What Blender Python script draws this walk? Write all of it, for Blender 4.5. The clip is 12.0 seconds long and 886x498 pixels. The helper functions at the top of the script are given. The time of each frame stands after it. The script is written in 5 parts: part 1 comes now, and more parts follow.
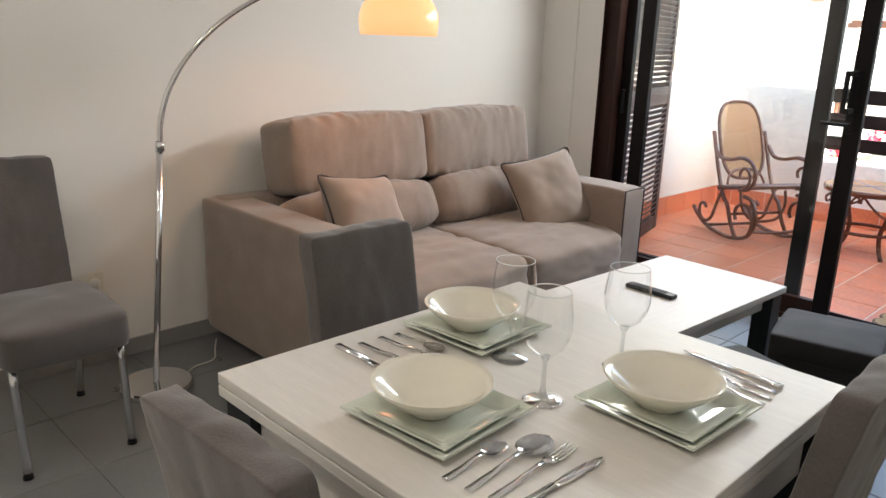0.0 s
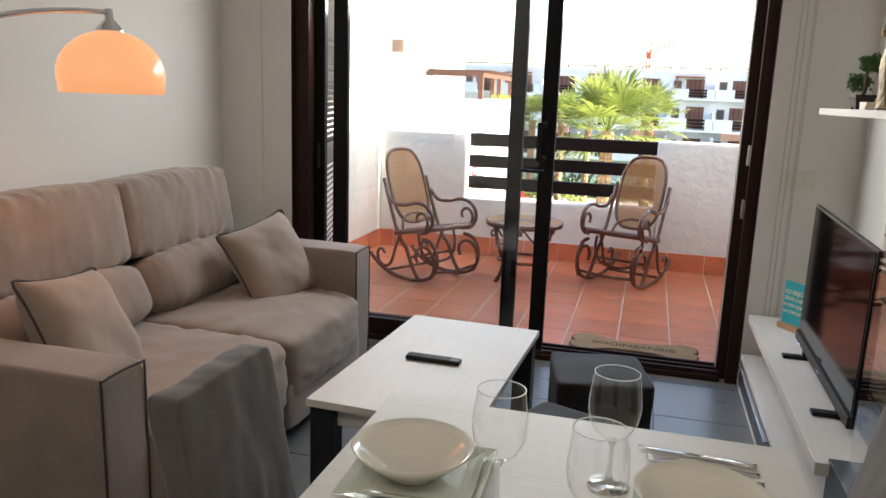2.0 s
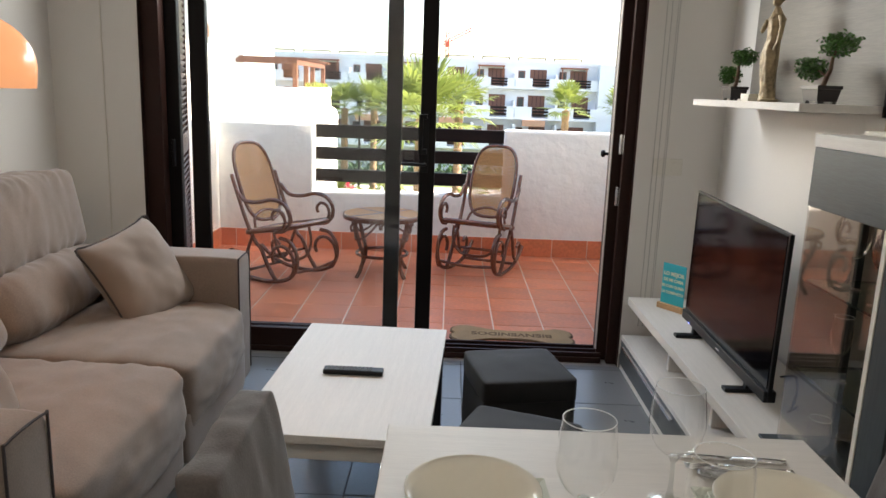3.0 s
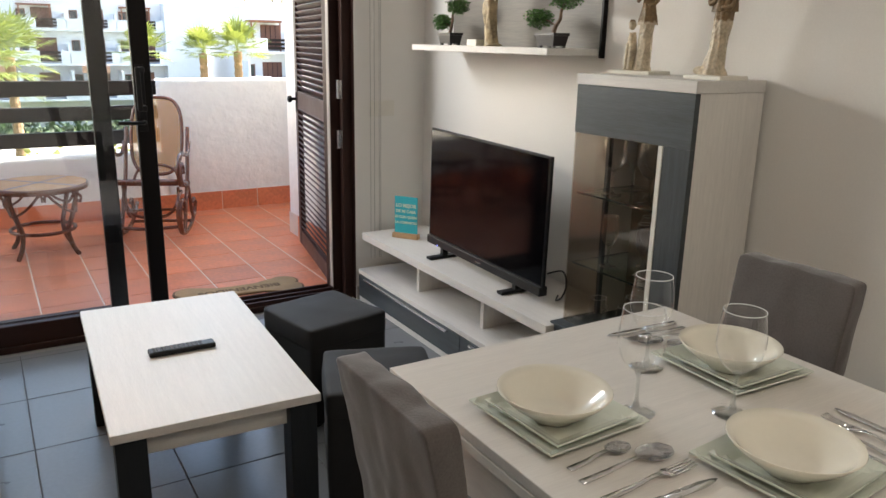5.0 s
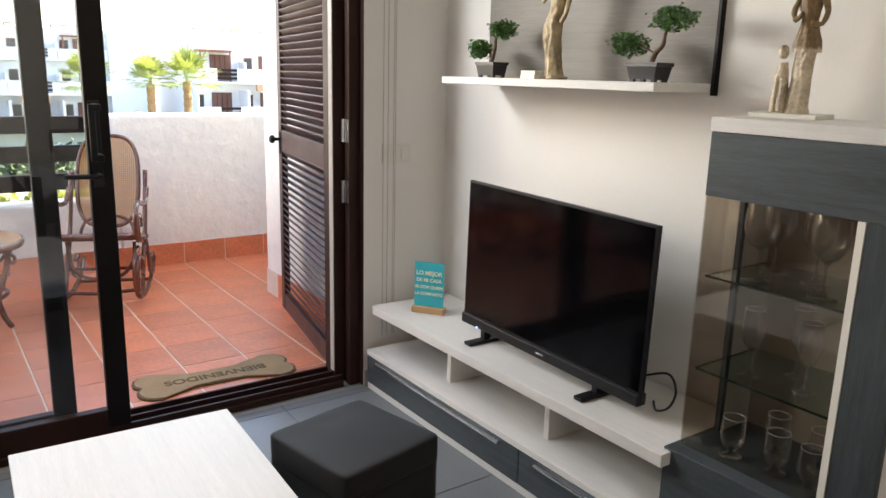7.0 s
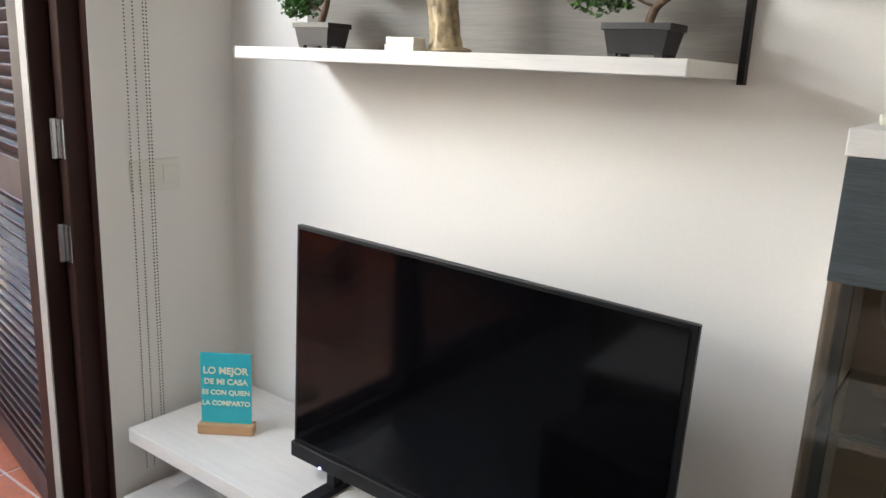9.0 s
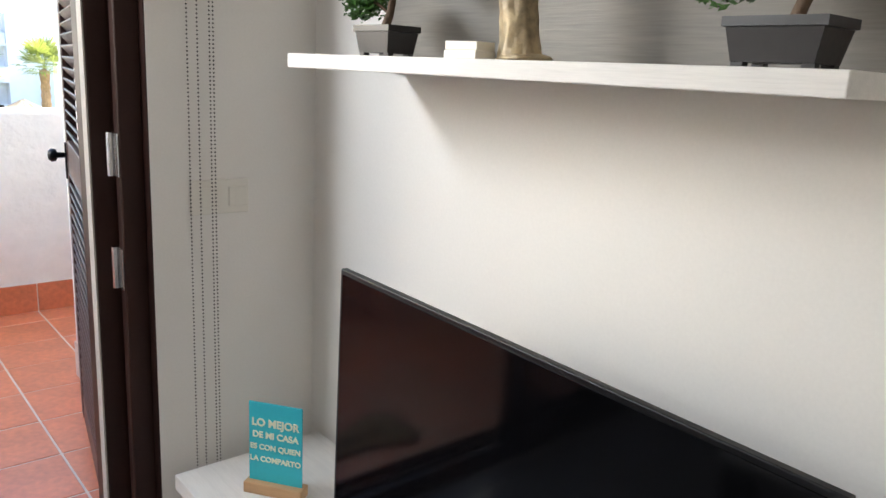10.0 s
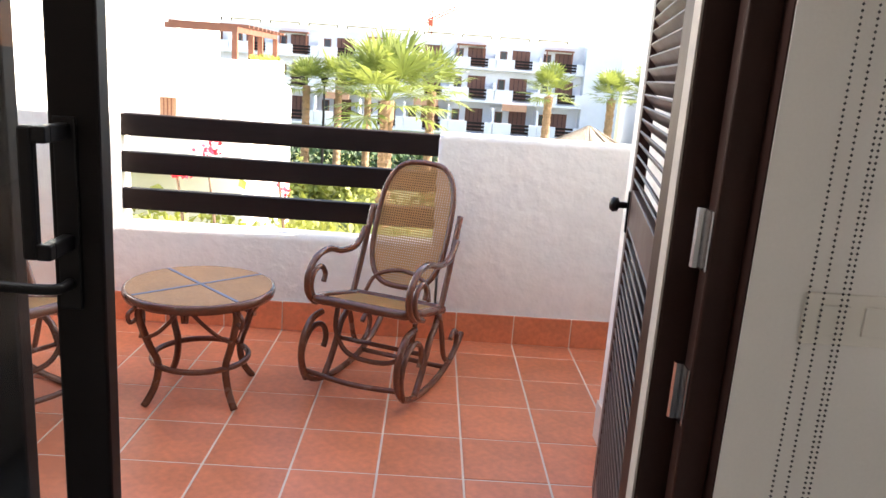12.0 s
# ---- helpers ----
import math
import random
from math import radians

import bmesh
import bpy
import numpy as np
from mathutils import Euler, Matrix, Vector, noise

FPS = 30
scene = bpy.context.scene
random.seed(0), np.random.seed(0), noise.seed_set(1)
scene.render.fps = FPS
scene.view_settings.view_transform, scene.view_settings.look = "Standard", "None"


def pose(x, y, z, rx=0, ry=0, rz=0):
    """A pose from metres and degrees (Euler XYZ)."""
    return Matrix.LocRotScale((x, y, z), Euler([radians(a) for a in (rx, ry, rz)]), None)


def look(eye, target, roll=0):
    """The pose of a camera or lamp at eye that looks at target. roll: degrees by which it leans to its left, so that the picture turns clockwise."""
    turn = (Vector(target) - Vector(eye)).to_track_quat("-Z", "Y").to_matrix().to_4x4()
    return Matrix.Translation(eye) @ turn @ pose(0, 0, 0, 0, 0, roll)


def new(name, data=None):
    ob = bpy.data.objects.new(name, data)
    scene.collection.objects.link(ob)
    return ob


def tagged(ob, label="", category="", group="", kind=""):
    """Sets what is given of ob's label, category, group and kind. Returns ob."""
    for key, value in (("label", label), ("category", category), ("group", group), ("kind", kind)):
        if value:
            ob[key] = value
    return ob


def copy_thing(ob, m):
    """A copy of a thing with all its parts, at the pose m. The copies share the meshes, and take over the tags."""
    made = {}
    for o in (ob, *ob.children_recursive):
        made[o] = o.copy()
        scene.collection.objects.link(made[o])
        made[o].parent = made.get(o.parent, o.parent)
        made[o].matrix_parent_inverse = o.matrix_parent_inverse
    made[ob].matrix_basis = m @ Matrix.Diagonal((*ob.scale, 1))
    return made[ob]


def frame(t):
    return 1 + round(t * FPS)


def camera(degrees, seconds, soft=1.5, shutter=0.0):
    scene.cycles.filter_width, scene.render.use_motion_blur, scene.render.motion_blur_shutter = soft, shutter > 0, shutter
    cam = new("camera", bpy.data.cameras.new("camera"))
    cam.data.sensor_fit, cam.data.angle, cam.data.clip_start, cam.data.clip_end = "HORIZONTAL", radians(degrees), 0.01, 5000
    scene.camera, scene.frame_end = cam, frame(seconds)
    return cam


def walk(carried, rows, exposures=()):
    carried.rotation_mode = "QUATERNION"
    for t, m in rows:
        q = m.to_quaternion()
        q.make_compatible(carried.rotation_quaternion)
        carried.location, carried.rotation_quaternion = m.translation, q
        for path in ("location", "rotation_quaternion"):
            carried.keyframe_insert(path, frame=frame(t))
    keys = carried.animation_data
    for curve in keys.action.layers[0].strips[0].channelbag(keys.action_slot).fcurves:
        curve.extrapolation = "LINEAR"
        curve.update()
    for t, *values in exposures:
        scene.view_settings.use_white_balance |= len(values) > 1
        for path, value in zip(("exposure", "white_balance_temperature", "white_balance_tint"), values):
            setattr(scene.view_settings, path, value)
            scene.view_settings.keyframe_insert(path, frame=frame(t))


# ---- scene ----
cam = camera(60.9, 12.0)
PATH = [
    (0, (0.079, 0.35, 1.393), (-1.286, 1.707, 0.85), 2.0),
    (0.5, (-0.076, 0.36, 1.388), (-1.189, 1.952, 0.911), 2.2),
    (1, (-0.24, 0.346, 1.421), (-1.121, 2.089, 0.989), 2.7),
    (1.5, (-0.441, 0.306, 1.434), (-1.098, 2.151, 1.028), 2.8),
    (2, (-0.637, 0.35, 1.424), (-1.143, 2.243, 1.022), 2.1),
    (2.5, (-0.839, 0.424, 1.427), (-1.128, 2.361, 1.023), 1.8),
    (2.7, (-0.918, 0.432, 1.427), (-1.089, 2.382, 1.014), 1.9),
    (4.3, (-1.582, 0.561, 1.431), (-0.954, 2.404, 0.972), 1.9),
    (4.5, (-1.654, 0.555, 1.436), (-0.902, 2.345, 0.959), 1.6),
    (5, (-1.828, 0.536, 1.439), (-0.821, 2.18, 0.909), 1.2),
    (5.5, (-1.891, 0.564, 1.431), (-0.782, 2.141, 0.897), 2.2),
    (6, (-1.82, 0.779, 1.437), (-0.7, 2.371, 0.978), 2.3),
    (6.5, (-1.758, 1.063, 1.433), (-0.686, 2.696, 1.004), 2.8),
    (7, (-1.718, 1.404, 1.432), (-0.591, 2.993, 0.98), 1.5),
    (7.5, (-1.596, 1.751, 1.392), (-0.198, 3.102, 0.919), 0.8),
    (7.7, (-1.537, 1.884, 1.389), (-0.04, 3.122, 0.914), 1.1),
    (9.3, (-1.006, 2.523, 1.393), (0.567, 3.668, 0.929), 2.6),
    (9.5, (-0.93, 2.546, 1.389), (0.572, 3.781, 0.922), 2.5),
    (10, (-0.703, 2.561, 1.402), (0.568, 4.037, 0.947), 3.0),
    (10.5, (-0.62, 2.661, 1.4), (0.302, 4.381, 0.961), 3.5),
    (11, (-0.586, 2.851, 1.402), (-0.012, 4.716, 0.964), 3.6),
    (11.5, (-0.571, 3.031, 1.418), (-0.295, 4.96, 0.965), 4.0),
    (12, (-0.608, 3.173, 1.418), (-0.561, 5.119, 0.957), 4.1),
]
walk(cam, [(t, look(eye, target, roll)) for t, eye, target, roll in PATH],
     [(t, stops, kelvin, tint) for t, stops, kelvin, tint in (
         (0.0, 2.8, 6800.0, 10.5), (0.7, 2.4, 6800.0, 10.5), (1.5, 2.26, 6800.0, 11.0), (2.5, 2.22, 6950.0, 11.5), (4.3, 2.32, 6800.0, 9.5), (5.5, 2.6, 7100.0, 12.0),
         (7.0, 2.68, 6950.0, 12.0), (9.5, 2.87, 6500.0, 10.0), (10.5, 2.5, 6700.0, 12.0), (12.0, 2.36, 6950.0, 15.0))])

# ---- daylight ----
SUN_ELEV, SUN_AZ = radians(38), radians(88)      # azimuth from +y towards +x
world = bpy.data.worlds.new("world")
scene.world = world
world.use_nodes = True
wn = world.node_tree
sky = wn.nodes.new("ShaderNodeTexSky")
sky.sky_type, sky.sun_disc = "NISHITA", False
sky.sun_elevation, sky.sun_rotation = SUN_ELEV, SUN_AZ
sky.dust_density, sky.ozone_density = 2.0, 0.8
wn.nodes["Background"].inputs["Strength"].default_value = 0.15
wn.links.new(sky.outputs[0], wn.nodes["Background"].inputs["Color"])

sun_data = bpy.data.lights.new("sun", "SUN")
sun_data.energy, sun_data.angle, sun_data.color = 4.7, radians(0.53), (1.0, 0.95, 0.87)
sun = new("sun", sun_data)
sun_dir = Vector((math.sin(SUN_AZ) * math.cos(SUN_ELEV), math.cos(SUN_AZ) * math.cos(SUN_ELEV), math.sin(SUN_ELEV)))
sun.matrix_world = look(tuple(sun_dir * 40), (0, 0, 0))

# the sky's light in the upper part of the terrace doorway
sky_light = bpy.data.lights.new("doorway_skylight", "AREA")
sky_light.shape, sky_light.size, sky_light.size_y = "RECTANGLE", 1.9, 0.28
sky_light.energy, sky_light.color = 16.0, (0.90, 0.95, 0.98)
new("doorway_skylight", sky_light).matrix_world = look((-1.55, 4.50, 1.99), (-1.45, 0.6, 1.62))

# two ceiling downlights over the dining end
for dx in (-1.75, -0.55):
    spot = bpy.data.lights.new("downlight_glow", "AREA")
    spot.shape, spot.size, spot.energy, spot.color = "DISK", 0.16, 1.2, (1.0, 0.92, 0.82)
    new("downlight_glow", spot).matrix_world = look((dx, 0.15, 2.475), (dx, 0.15001, 0))

# ---- materials ----
def mat(name, col, rough=0.6, metal=0.0, var=0.10, scale=3.0, fine=90.0, bump=0.15, stretch=(1, 1, 1), spec=0.5,
        rand=0.0, sheen=0.0, coat=0.0, island=0.0, dist=0.002, rvar=0.1):
    """A surface with a large and a fine variation of colour, gloss and relief, in metres of the object."""
    m = bpy.data.materials.new(name)
    m.use_nodes = True
    nt = m.node_tree
    n, l = nt.nodes, nt.links
    b = n["Principled BSDF"]
    b.inputs["Roughness"].default_value = rough
    b.inputs["Metallic"].default_value = metal
    b.inputs["Specular IOR Level"].default_value = spec
    b.inputs["Sheen Weight"].default_value = sheen
    b.inputs["Coat Weight"].default_value = coat
    tc, mp = n.new("ShaderNodeTexCoord"), n.new("ShaderNodeMapping")
    mp.inputs["Scale"].default_value = stretch
    l.new(tc.outputs["Object"], mp.inputs["Vector"])
    big, small = n.new("ShaderNodeTexNoise"), n.new("ShaderNodeTexNoise")
    big.inputs["Scale"].default_value, big.inputs["Detail"].default_value = scale, 4.0
    small.inputs["Scale"].default_value, small.inputs["Detail"].default_value = fine, 3.0
    for t in (big, small):
        l.new(mp.outputs[0], t.inputs["Vector"])
    add = n.new("ShaderNodeMath"); add.operation = "ADD"
    l.new(big.outputs["Fac"], add.inputs[0]); l.new(small.outputs["Fac"], add.inputs[1])
    src = add.outputs[0]
    k = rand or island
    if k:
        r = n.new("ShaderNodeObjectInfo" if rand else "ShaderNodeNewGeometry")
        mul = n.new("ShaderNodeMath"); mul.operation = "MULTIPLY_ADD"
        mul.inputs[1].default_value = k / max(var, 0.01)
        l.new(r.outputs["Random" if rand else "Random Per Island"], mul.inputs[0]); l.new(src, mul.inputs[2])
        src = mul.outputs[0]
    rng = n.new("ShaderNodeMapRange")
    rng.inputs["From Min"].default_value, rng.inputs["From Max"].default_value = 0.6, 1.4 + (k / max(var, 0.01))
    rng.inputs["To Min"].default_value, rng.inputs["To Max"].default_value = 1 - var - k / 2, 1 + var + k / 2
    l.new(src, rng.inputs["Value"])
    sc = n.new("ShaderNodeVectorMath"); sc.operation = "SCALE"
    sc.inputs[0].default_value = col[:3]
    l.new(rng.outputs[0], sc.inputs["Scale"])
    l.new(sc.outputs[0], b.inputs["Base Color"])
    rr = n.new("ShaderNodeMapRange")
    rr.inputs["To Min"].default_value, rr.inputs["To Max"].default_value = max(rough - rvar, 0.02), min(rough + rvar, 1)
    l.new(big.outputs["Fac"], rr.inputs["Value"]); l.new(rr.outputs[0], b.inputs["Roughness"])
    if bump:
        bp = n.new("ShaderNodeBump")
        bp.inputs["Strength"].default_value, bp.inputs["Distance"].default_value = bump, dist
        l.new(src if not k else add.outputs[0], bp.inputs["Height"]); l.new(bp.outputs[0], b.inputs["Normal"])
    return m


def clear(name, tint=(1, 1, 1), ior=1.5, gloss=1.0, rough=0.01, power=4.0):
    """A thin pane: it lets light straight through and mirrors by Fresnel."""
    m = bpy.data.materials.new(name)
    m.use_nodes = True
    nt = m.node_tree
    nt.nodes.clear()
    out, mix = nt.nodes.new("ShaderNodeOutputMaterial"), nt.nodes.new("ShaderNodeMixShader")
    tr, gl, lw = nt.nodes.new("ShaderNodeBsdfTransparent"), nt.nodes.new("ShaderNodeBsdfGlossy"), nt.nodes.new("ShaderNodeLayerWeight")
    pw, fr = nt.nodes.new("ShaderNodeMath"), nt.nodes.new("ShaderNodeMapRange")
    pw.operation, pw.inputs[1].default_value, lw.inputs["Blend"].default_value = "POWER", power, 0.5
    fr.inputs["To Min"].default_value = ((ior - 1) / (ior + 1)) ** 2
    nt.links.new(lw.outputs["Facing"], pw.inputs[0]); nt.links.new(pw.outputs[0], fr.inputs["Value"])
    tr.inputs["Color"].default_value = (*tint, 1)
    gl.inputs["Color"].default_value = (gloss, gloss, gloss, 1)
    gl.inputs["Roughness"].default_value = rough
    for a, c in ((fr.outputs[0], mix.inputs[0]), (tr.outputs[0], mix.inputs[1]), (gl.outputs[0], mix.inputs[2]), (mix.outputs[0], out.inputs[0])):
        nt.links.new(a, c)
    return m


def glowing(name, col, strength, base=(0.8, 0.8, 0.8)):
    m = bpy.data.materials.new(name)
    m.use_nodes = True
    b = m.node_tree.nodes["Principled BSDF"]
    b.inputs["Base Color"].default_value = (*base, 1)
    b.inputs["Roughness"].default_value = 0.25
    b.inputs["Emission Color"].default_value, b.inputs["Emission Strength"].default_value = (*col, 1), strength
    return m


def translucent(m, col, share):
    """Thin leaves: part of the light shines through."""
    nt = m.node_tree
    out, b = nt.nodes["Material Output"], nt.nodes["Principled BSDF"]
    mix, tr = nt.nodes.new("ShaderNodeMixShader"), nt.nodes.new("ShaderNodeBsdfTranslucent")
    tr.inputs["Color"].default_value = (*col, 1)
    mix.inputs[0].default_value = share
    nt.links.new(b.outputs[0], mix.inputs[1]); nt.links.new(tr.outputs[0], mix.inputs[2]); nt.links.new(mix.outputs[0], out.inputs["Surface"])
    return m


def two_tone(m, col, height):
    """A second paint colour above a height in the object's metres, with a ragged border."""
    nt = m.node_tree
    b = nt.nodes["Principled BSDF"]
    old = b.inputs["Base Color"].links[0].from_socket
    tc, sep, no = nt.nodes.new("ShaderNodeTexCoord"), nt.nodes.new("ShaderNodeSeparateXYZ"), nt.nodes.new("ShaderNodeTexNoise")
    no.inputs["Scale"].default_value = 40.0
    nt.links.new(tc.outputs["Object"], sep.inputs[0]); nt.links.new(tc.outputs["Object"], no.inputs["Vector"])
    add, rng, mix = nt.nodes.new("ShaderNodeMath"), nt.nodes.new("ShaderNodeMapRange"), nt.nodes.new("ShaderNodeMix")
    add.operation, add.inputs[2].default_value = "MULTIPLY_ADD", -0.015
    add.inputs[1].default_value = 0.03
    nt.links.new(no.outputs["Fac"], add.inputs[0])
    tot = nt.nodes.new("ShaderNodeMath")
    nt.links.new(sep.outputs["Z"], tot.inputs[0]); nt.links.new(add.outputs[0], tot.inputs[1])
    rng.inputs["From Min"].default_value, rng.inputs["From Max"].default_value = height - 0.004, height + 0.004
    nt.links.new(tot.outputs[0], rng.inputs["Value"])
    mix.data_type = "RGBA"
    mul = nt.nodes.new("ShaderNodeVectorMath"); mul.operation = "MULTIPLY"
    mul.inputs[1].default_value = tuple(c / d for c, d in zip(col, (0.56, 0.47, 0.34)))
    nt.links.new(old, mul.inputs[0])
    nt.links.new(rng.outputs[0], mix.inputs["Factor"]); nt.links.new(old, mix.inputs["A"]); nt.links.new(mul.outputs[0], mix.inputs["B"])
    nt.links.new(mix.outputs["Result"], b.inputs["Base Color"])
    return m


M = dict(
    wall=mat("wall_paint", (0.79, 0.765, 0.725), 0.85, var=0.03, scale=1.2, fine=160, bump=0.10),
    ceiling=mat("ceiling_paint", (0.85, 0.84, 0.82), 0.9, var=0.02, bump=0.08),
    render=mat("white_render", (0.85, 0.815, 0.755), 0.9, var=0.06, scale=1.6, fine=16, bump=0.8, dist=0.012),
    # far white is greyed and blued to put shade into its colour
    shade_blue_white=mat("white_facade_shade_blue", (0.60, 0.63, 0.68), 0.9, var=0.04, scale=0.4, fine=4, bump=0.1),
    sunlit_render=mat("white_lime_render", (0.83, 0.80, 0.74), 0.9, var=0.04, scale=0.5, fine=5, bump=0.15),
    floor=mat("grey_porcelain", (0.165, 0.17, 0.175), 0.30, var=0.10, scale=4, fine=60, bump=0.05, rand=0.05),
    grout=mat("grey_grout", (0.09, 0.09, 0.09), 0.9, var=0.1, bump=0.2),
    skirt=mat("grey_skirting", (0.27, 0.26, 0.25), 0.4, var=0.08, scale=5, fine=70, bump=0.05),
    terracotta=mat("terracotta", (0.70, 0.222, 0.106), 0.32, var=0.26, scale=5, fine=35, bump=0.12, rand=0.10),
    tgrout=mat("terracotta_grout", (0.76, 0.63, 0.52), 0.9, var=0.1, bump=0.3),
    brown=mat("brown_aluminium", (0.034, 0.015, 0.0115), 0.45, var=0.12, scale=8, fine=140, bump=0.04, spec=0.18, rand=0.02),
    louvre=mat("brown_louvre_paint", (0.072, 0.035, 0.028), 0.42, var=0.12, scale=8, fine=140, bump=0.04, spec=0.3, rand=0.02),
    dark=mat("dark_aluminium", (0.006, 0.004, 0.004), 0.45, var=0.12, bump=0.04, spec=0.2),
    beam=mat("stained_beam", (0.013, 0.007, 0.006), 0.6, spec=0.2, var=0.3, scale=6, fine=60, bump=0.4, stretch=(0.15, 1, 1)),
    black=mat("black_plastic", (0.004, 0.004, 0.005), 0.4, var=0.1, bump=0.05, spec=0.3),
    screen=mat("dark_screen", (0.002, 0.002, 0.0025), 0.085, var=0.05, bump=0.0, rvar=0.01, spec=0.2),
    steel=mat("steel", (0.62, 0.62, 0.63), 0.22, metal=1.0, var=0.06, bump=0.02),
    chrome=mat("chrome", (0.75, 0.75, 0.76), 0.08, metal=1.0, var=0.03, bump=0.0, rvar=0.03),
    sofa=mat("taupe_microfibre", (0.268, 0.208, 0.174), 0.85, var=0.22, scale=7, fine=240, bump=0.3, sheen=0.3, spec=0.25),
    piping=mat("dark_piping", (0.05, 0.04, 0.04), 0.8, var=0.1),
    cushion=mat("beige_cushion", (0.285, 0.22, 0.18), 0.85, var=0.10, scale=6, fine=400, bump=0.25, sheen=0.25),
    chair=mat("grey_brown_slipcover", (0.092, 0.078, 0.074), 0.88, var=0.24, scale=8, fine=260, bump=0.3, sheen=0.3),
    pouf=mat("charcoal_suede", (0.009, 0.009, 0.010), 0.8, var=0.25, scale=6, fine=200, bump=0.2, sheen=0.05),
    ash_y=mat("white_ash_laminate", (0.655, 0.632, 0.60), 0.5, var=0.085, scale=11, fine=75, bump=0.2, stretch=(6, 0.35, 6)),
    ash_x=mat("white_ash_laminate_across", (0.665, 0.64, 0.605), 0.5, var=0.085, scale=11, fine=75, bump=0.2, stretch=(0.35, 6, 6)),
    ash_z=mat("white_ash_laminate_upright", (0.72, 0.69, 0.65), 0.5, var=0.10, scale=12, fine=75, bump=0.2, stretch=(6, 6, 0.35)),
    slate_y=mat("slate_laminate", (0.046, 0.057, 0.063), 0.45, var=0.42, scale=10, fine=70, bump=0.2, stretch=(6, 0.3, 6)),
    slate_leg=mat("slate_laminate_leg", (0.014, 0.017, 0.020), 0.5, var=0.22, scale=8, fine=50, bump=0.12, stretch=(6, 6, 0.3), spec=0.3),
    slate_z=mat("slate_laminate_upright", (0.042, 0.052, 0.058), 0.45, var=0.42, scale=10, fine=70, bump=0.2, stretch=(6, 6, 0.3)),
    grey_panel=mat("grey_oak_panel", (0.165, 0.150, 0.130), 0.55, var=0.2, scale=8, fine=50, bump=0.2, stretch=(6, 0.3, 6)),
    china=mat("cream_china", (0.78, 0.75, 0.65), 0.12, var=0.02, bump=0.0, rvar=0.03, coat=0.3),
    green_china=mat("pale_green_china", (0.66, 0.70, 0.62), 0.12, var=0.02, bump=0.0, rvar=0.03, coat=0.3),
    bentwood=mat("varnished_bentwood", (0.15, 0.050, 0.026), 0.25, var=0.22, scale=7, fine=60, bump=0.1, coat=0.4),
    cane=translucent(mat("woven_cane", (0.62, 0.37, 0.15), 0.5, var=0.16, scale=6, fine=120, bump=0.2), (0.72, 0.43, 0.16), 0.45),
    table_cane=mat("aged_cane", (0.50, 0.285, 0.14), 0.55, var=0.2, scale=6, fine=120, bump=0.2),
    blue_band=mat("blue_grey_band", (0.16, 0.19, 0.27), 0.6),
    coir=mat("coir_mat", (0.40, 0.27, 0.14), 0.95, var=0.2, scale=9, fine=300, bump=0.8, dist=0.004),
    mat_edge=mat("mat_border", (0.16, 0.10, 0.05), 0.95, var=0.2, bump=0.4),
    teal=mat("teal_board", (0.03, 0.46, 0.54), 0.5, var=0.04),
    cream_ink=mat("cream_lettering", (0.80, 0.80, 0.62), 0.6, var=0.03),
    beech=mat("beech_wood", (0.50, 0.30, 0.15), 0.5, var=0.15, scale=10, fine=70, stretch=(0.3, 5, 5)),
    cream_plastic=mat("cream_plastic", (0.74, 0.71, 0.64), 0.4, var=0.02, bump=0.0),
    cord=mat("bead_cord", (0.045, 0.042, 0.04), 0.5),
    rubber=mat("grey_keys", (0.10, 0.10, 0.105), 0.6, var=0.05),
    bronze=mat("antique_gold_resin", (0.34, 0.26, 0.15), 0.5, metal=0.15, var=0.6, scale=14, fine=60, bump=0.5, dist=0.006),
    ivory=two_tone(mat("ivory_resin", (0.56, 0.47, 0.34), 0.45, metal=0.05, var=0.4, scale=22, fine=110, bump=0.6, dist=0.006), (0.20, 0.125, 0.055), 0.165),
    marble=mat("pale_stone_base", (0.74, 0.71, 0.63), 0.4, var=0.06, scale=12),
    pot=mat("bonsai_pot", (0.020, 0.017, 0.017), 0.35, var=0.2),
    bark=mat("bark", (0.13, 0.085, 0.055), 0.9, var=0.35, scale=20, fine=90, bump=0.8, dist=0.006),
    bonsai=mat("bonsai_leaf", (0.055, 0.150, 0.025), 0.5, var=0.2, island=0.5, bump=0.0),
    frond=translucent(mat("palm_frond", (0.15, 0.19, 0.05), 0.5, var=0.15, island=0.6, bump=0.0), (0.30, 0.35, 0.07), 0.30),
    palm_trunk=mat("palm_trunk", (0.27, 0.17, 0.10), 0.9, var=0.35, scale=2, fine=12, bump=0.8, dist=0.03),
    shrub=translucent(mat("shrub_leaf", (0.22, 0.25, 0.06), 0.6, var=0.2, island=0.7, bump=0.0), (0.40, 0.42, 0.08), 0.35),
    hedge=mat("dark_hedge_leaf", (0.035, 0.075, 0.025), 0.6, var=0.2, island=0.6, bump=0.0),
    flower=mat("red_flower", (0.62, 0.025, 0.06), 0.6, var=0.1, island=0.4, bump=0.0),
    grass=mat("garden_ground", (0.13, 0.16, 0.055), 0.95, var=0.35, scale=0.35, fine=3.0, bump=0.3),
    path=mat("pale_paving", (0.50, 0.46, 0.41), 0.9, var=0.1, scale=0.8, fine=8),
    wood_far=mat("brown_shutter_wood", (0.115, 0.045, 0.030), 0.6, var=0.2, rand=0.04),
    pergola=mat("pergola_wood", (0.19, 0.075, 0.045), 0.7, var=0.2),
    clay=mat("clay_roof_tile", (0.42, 0.24, 0.16), 0.8, var=0.2, scale=2, fine=20),
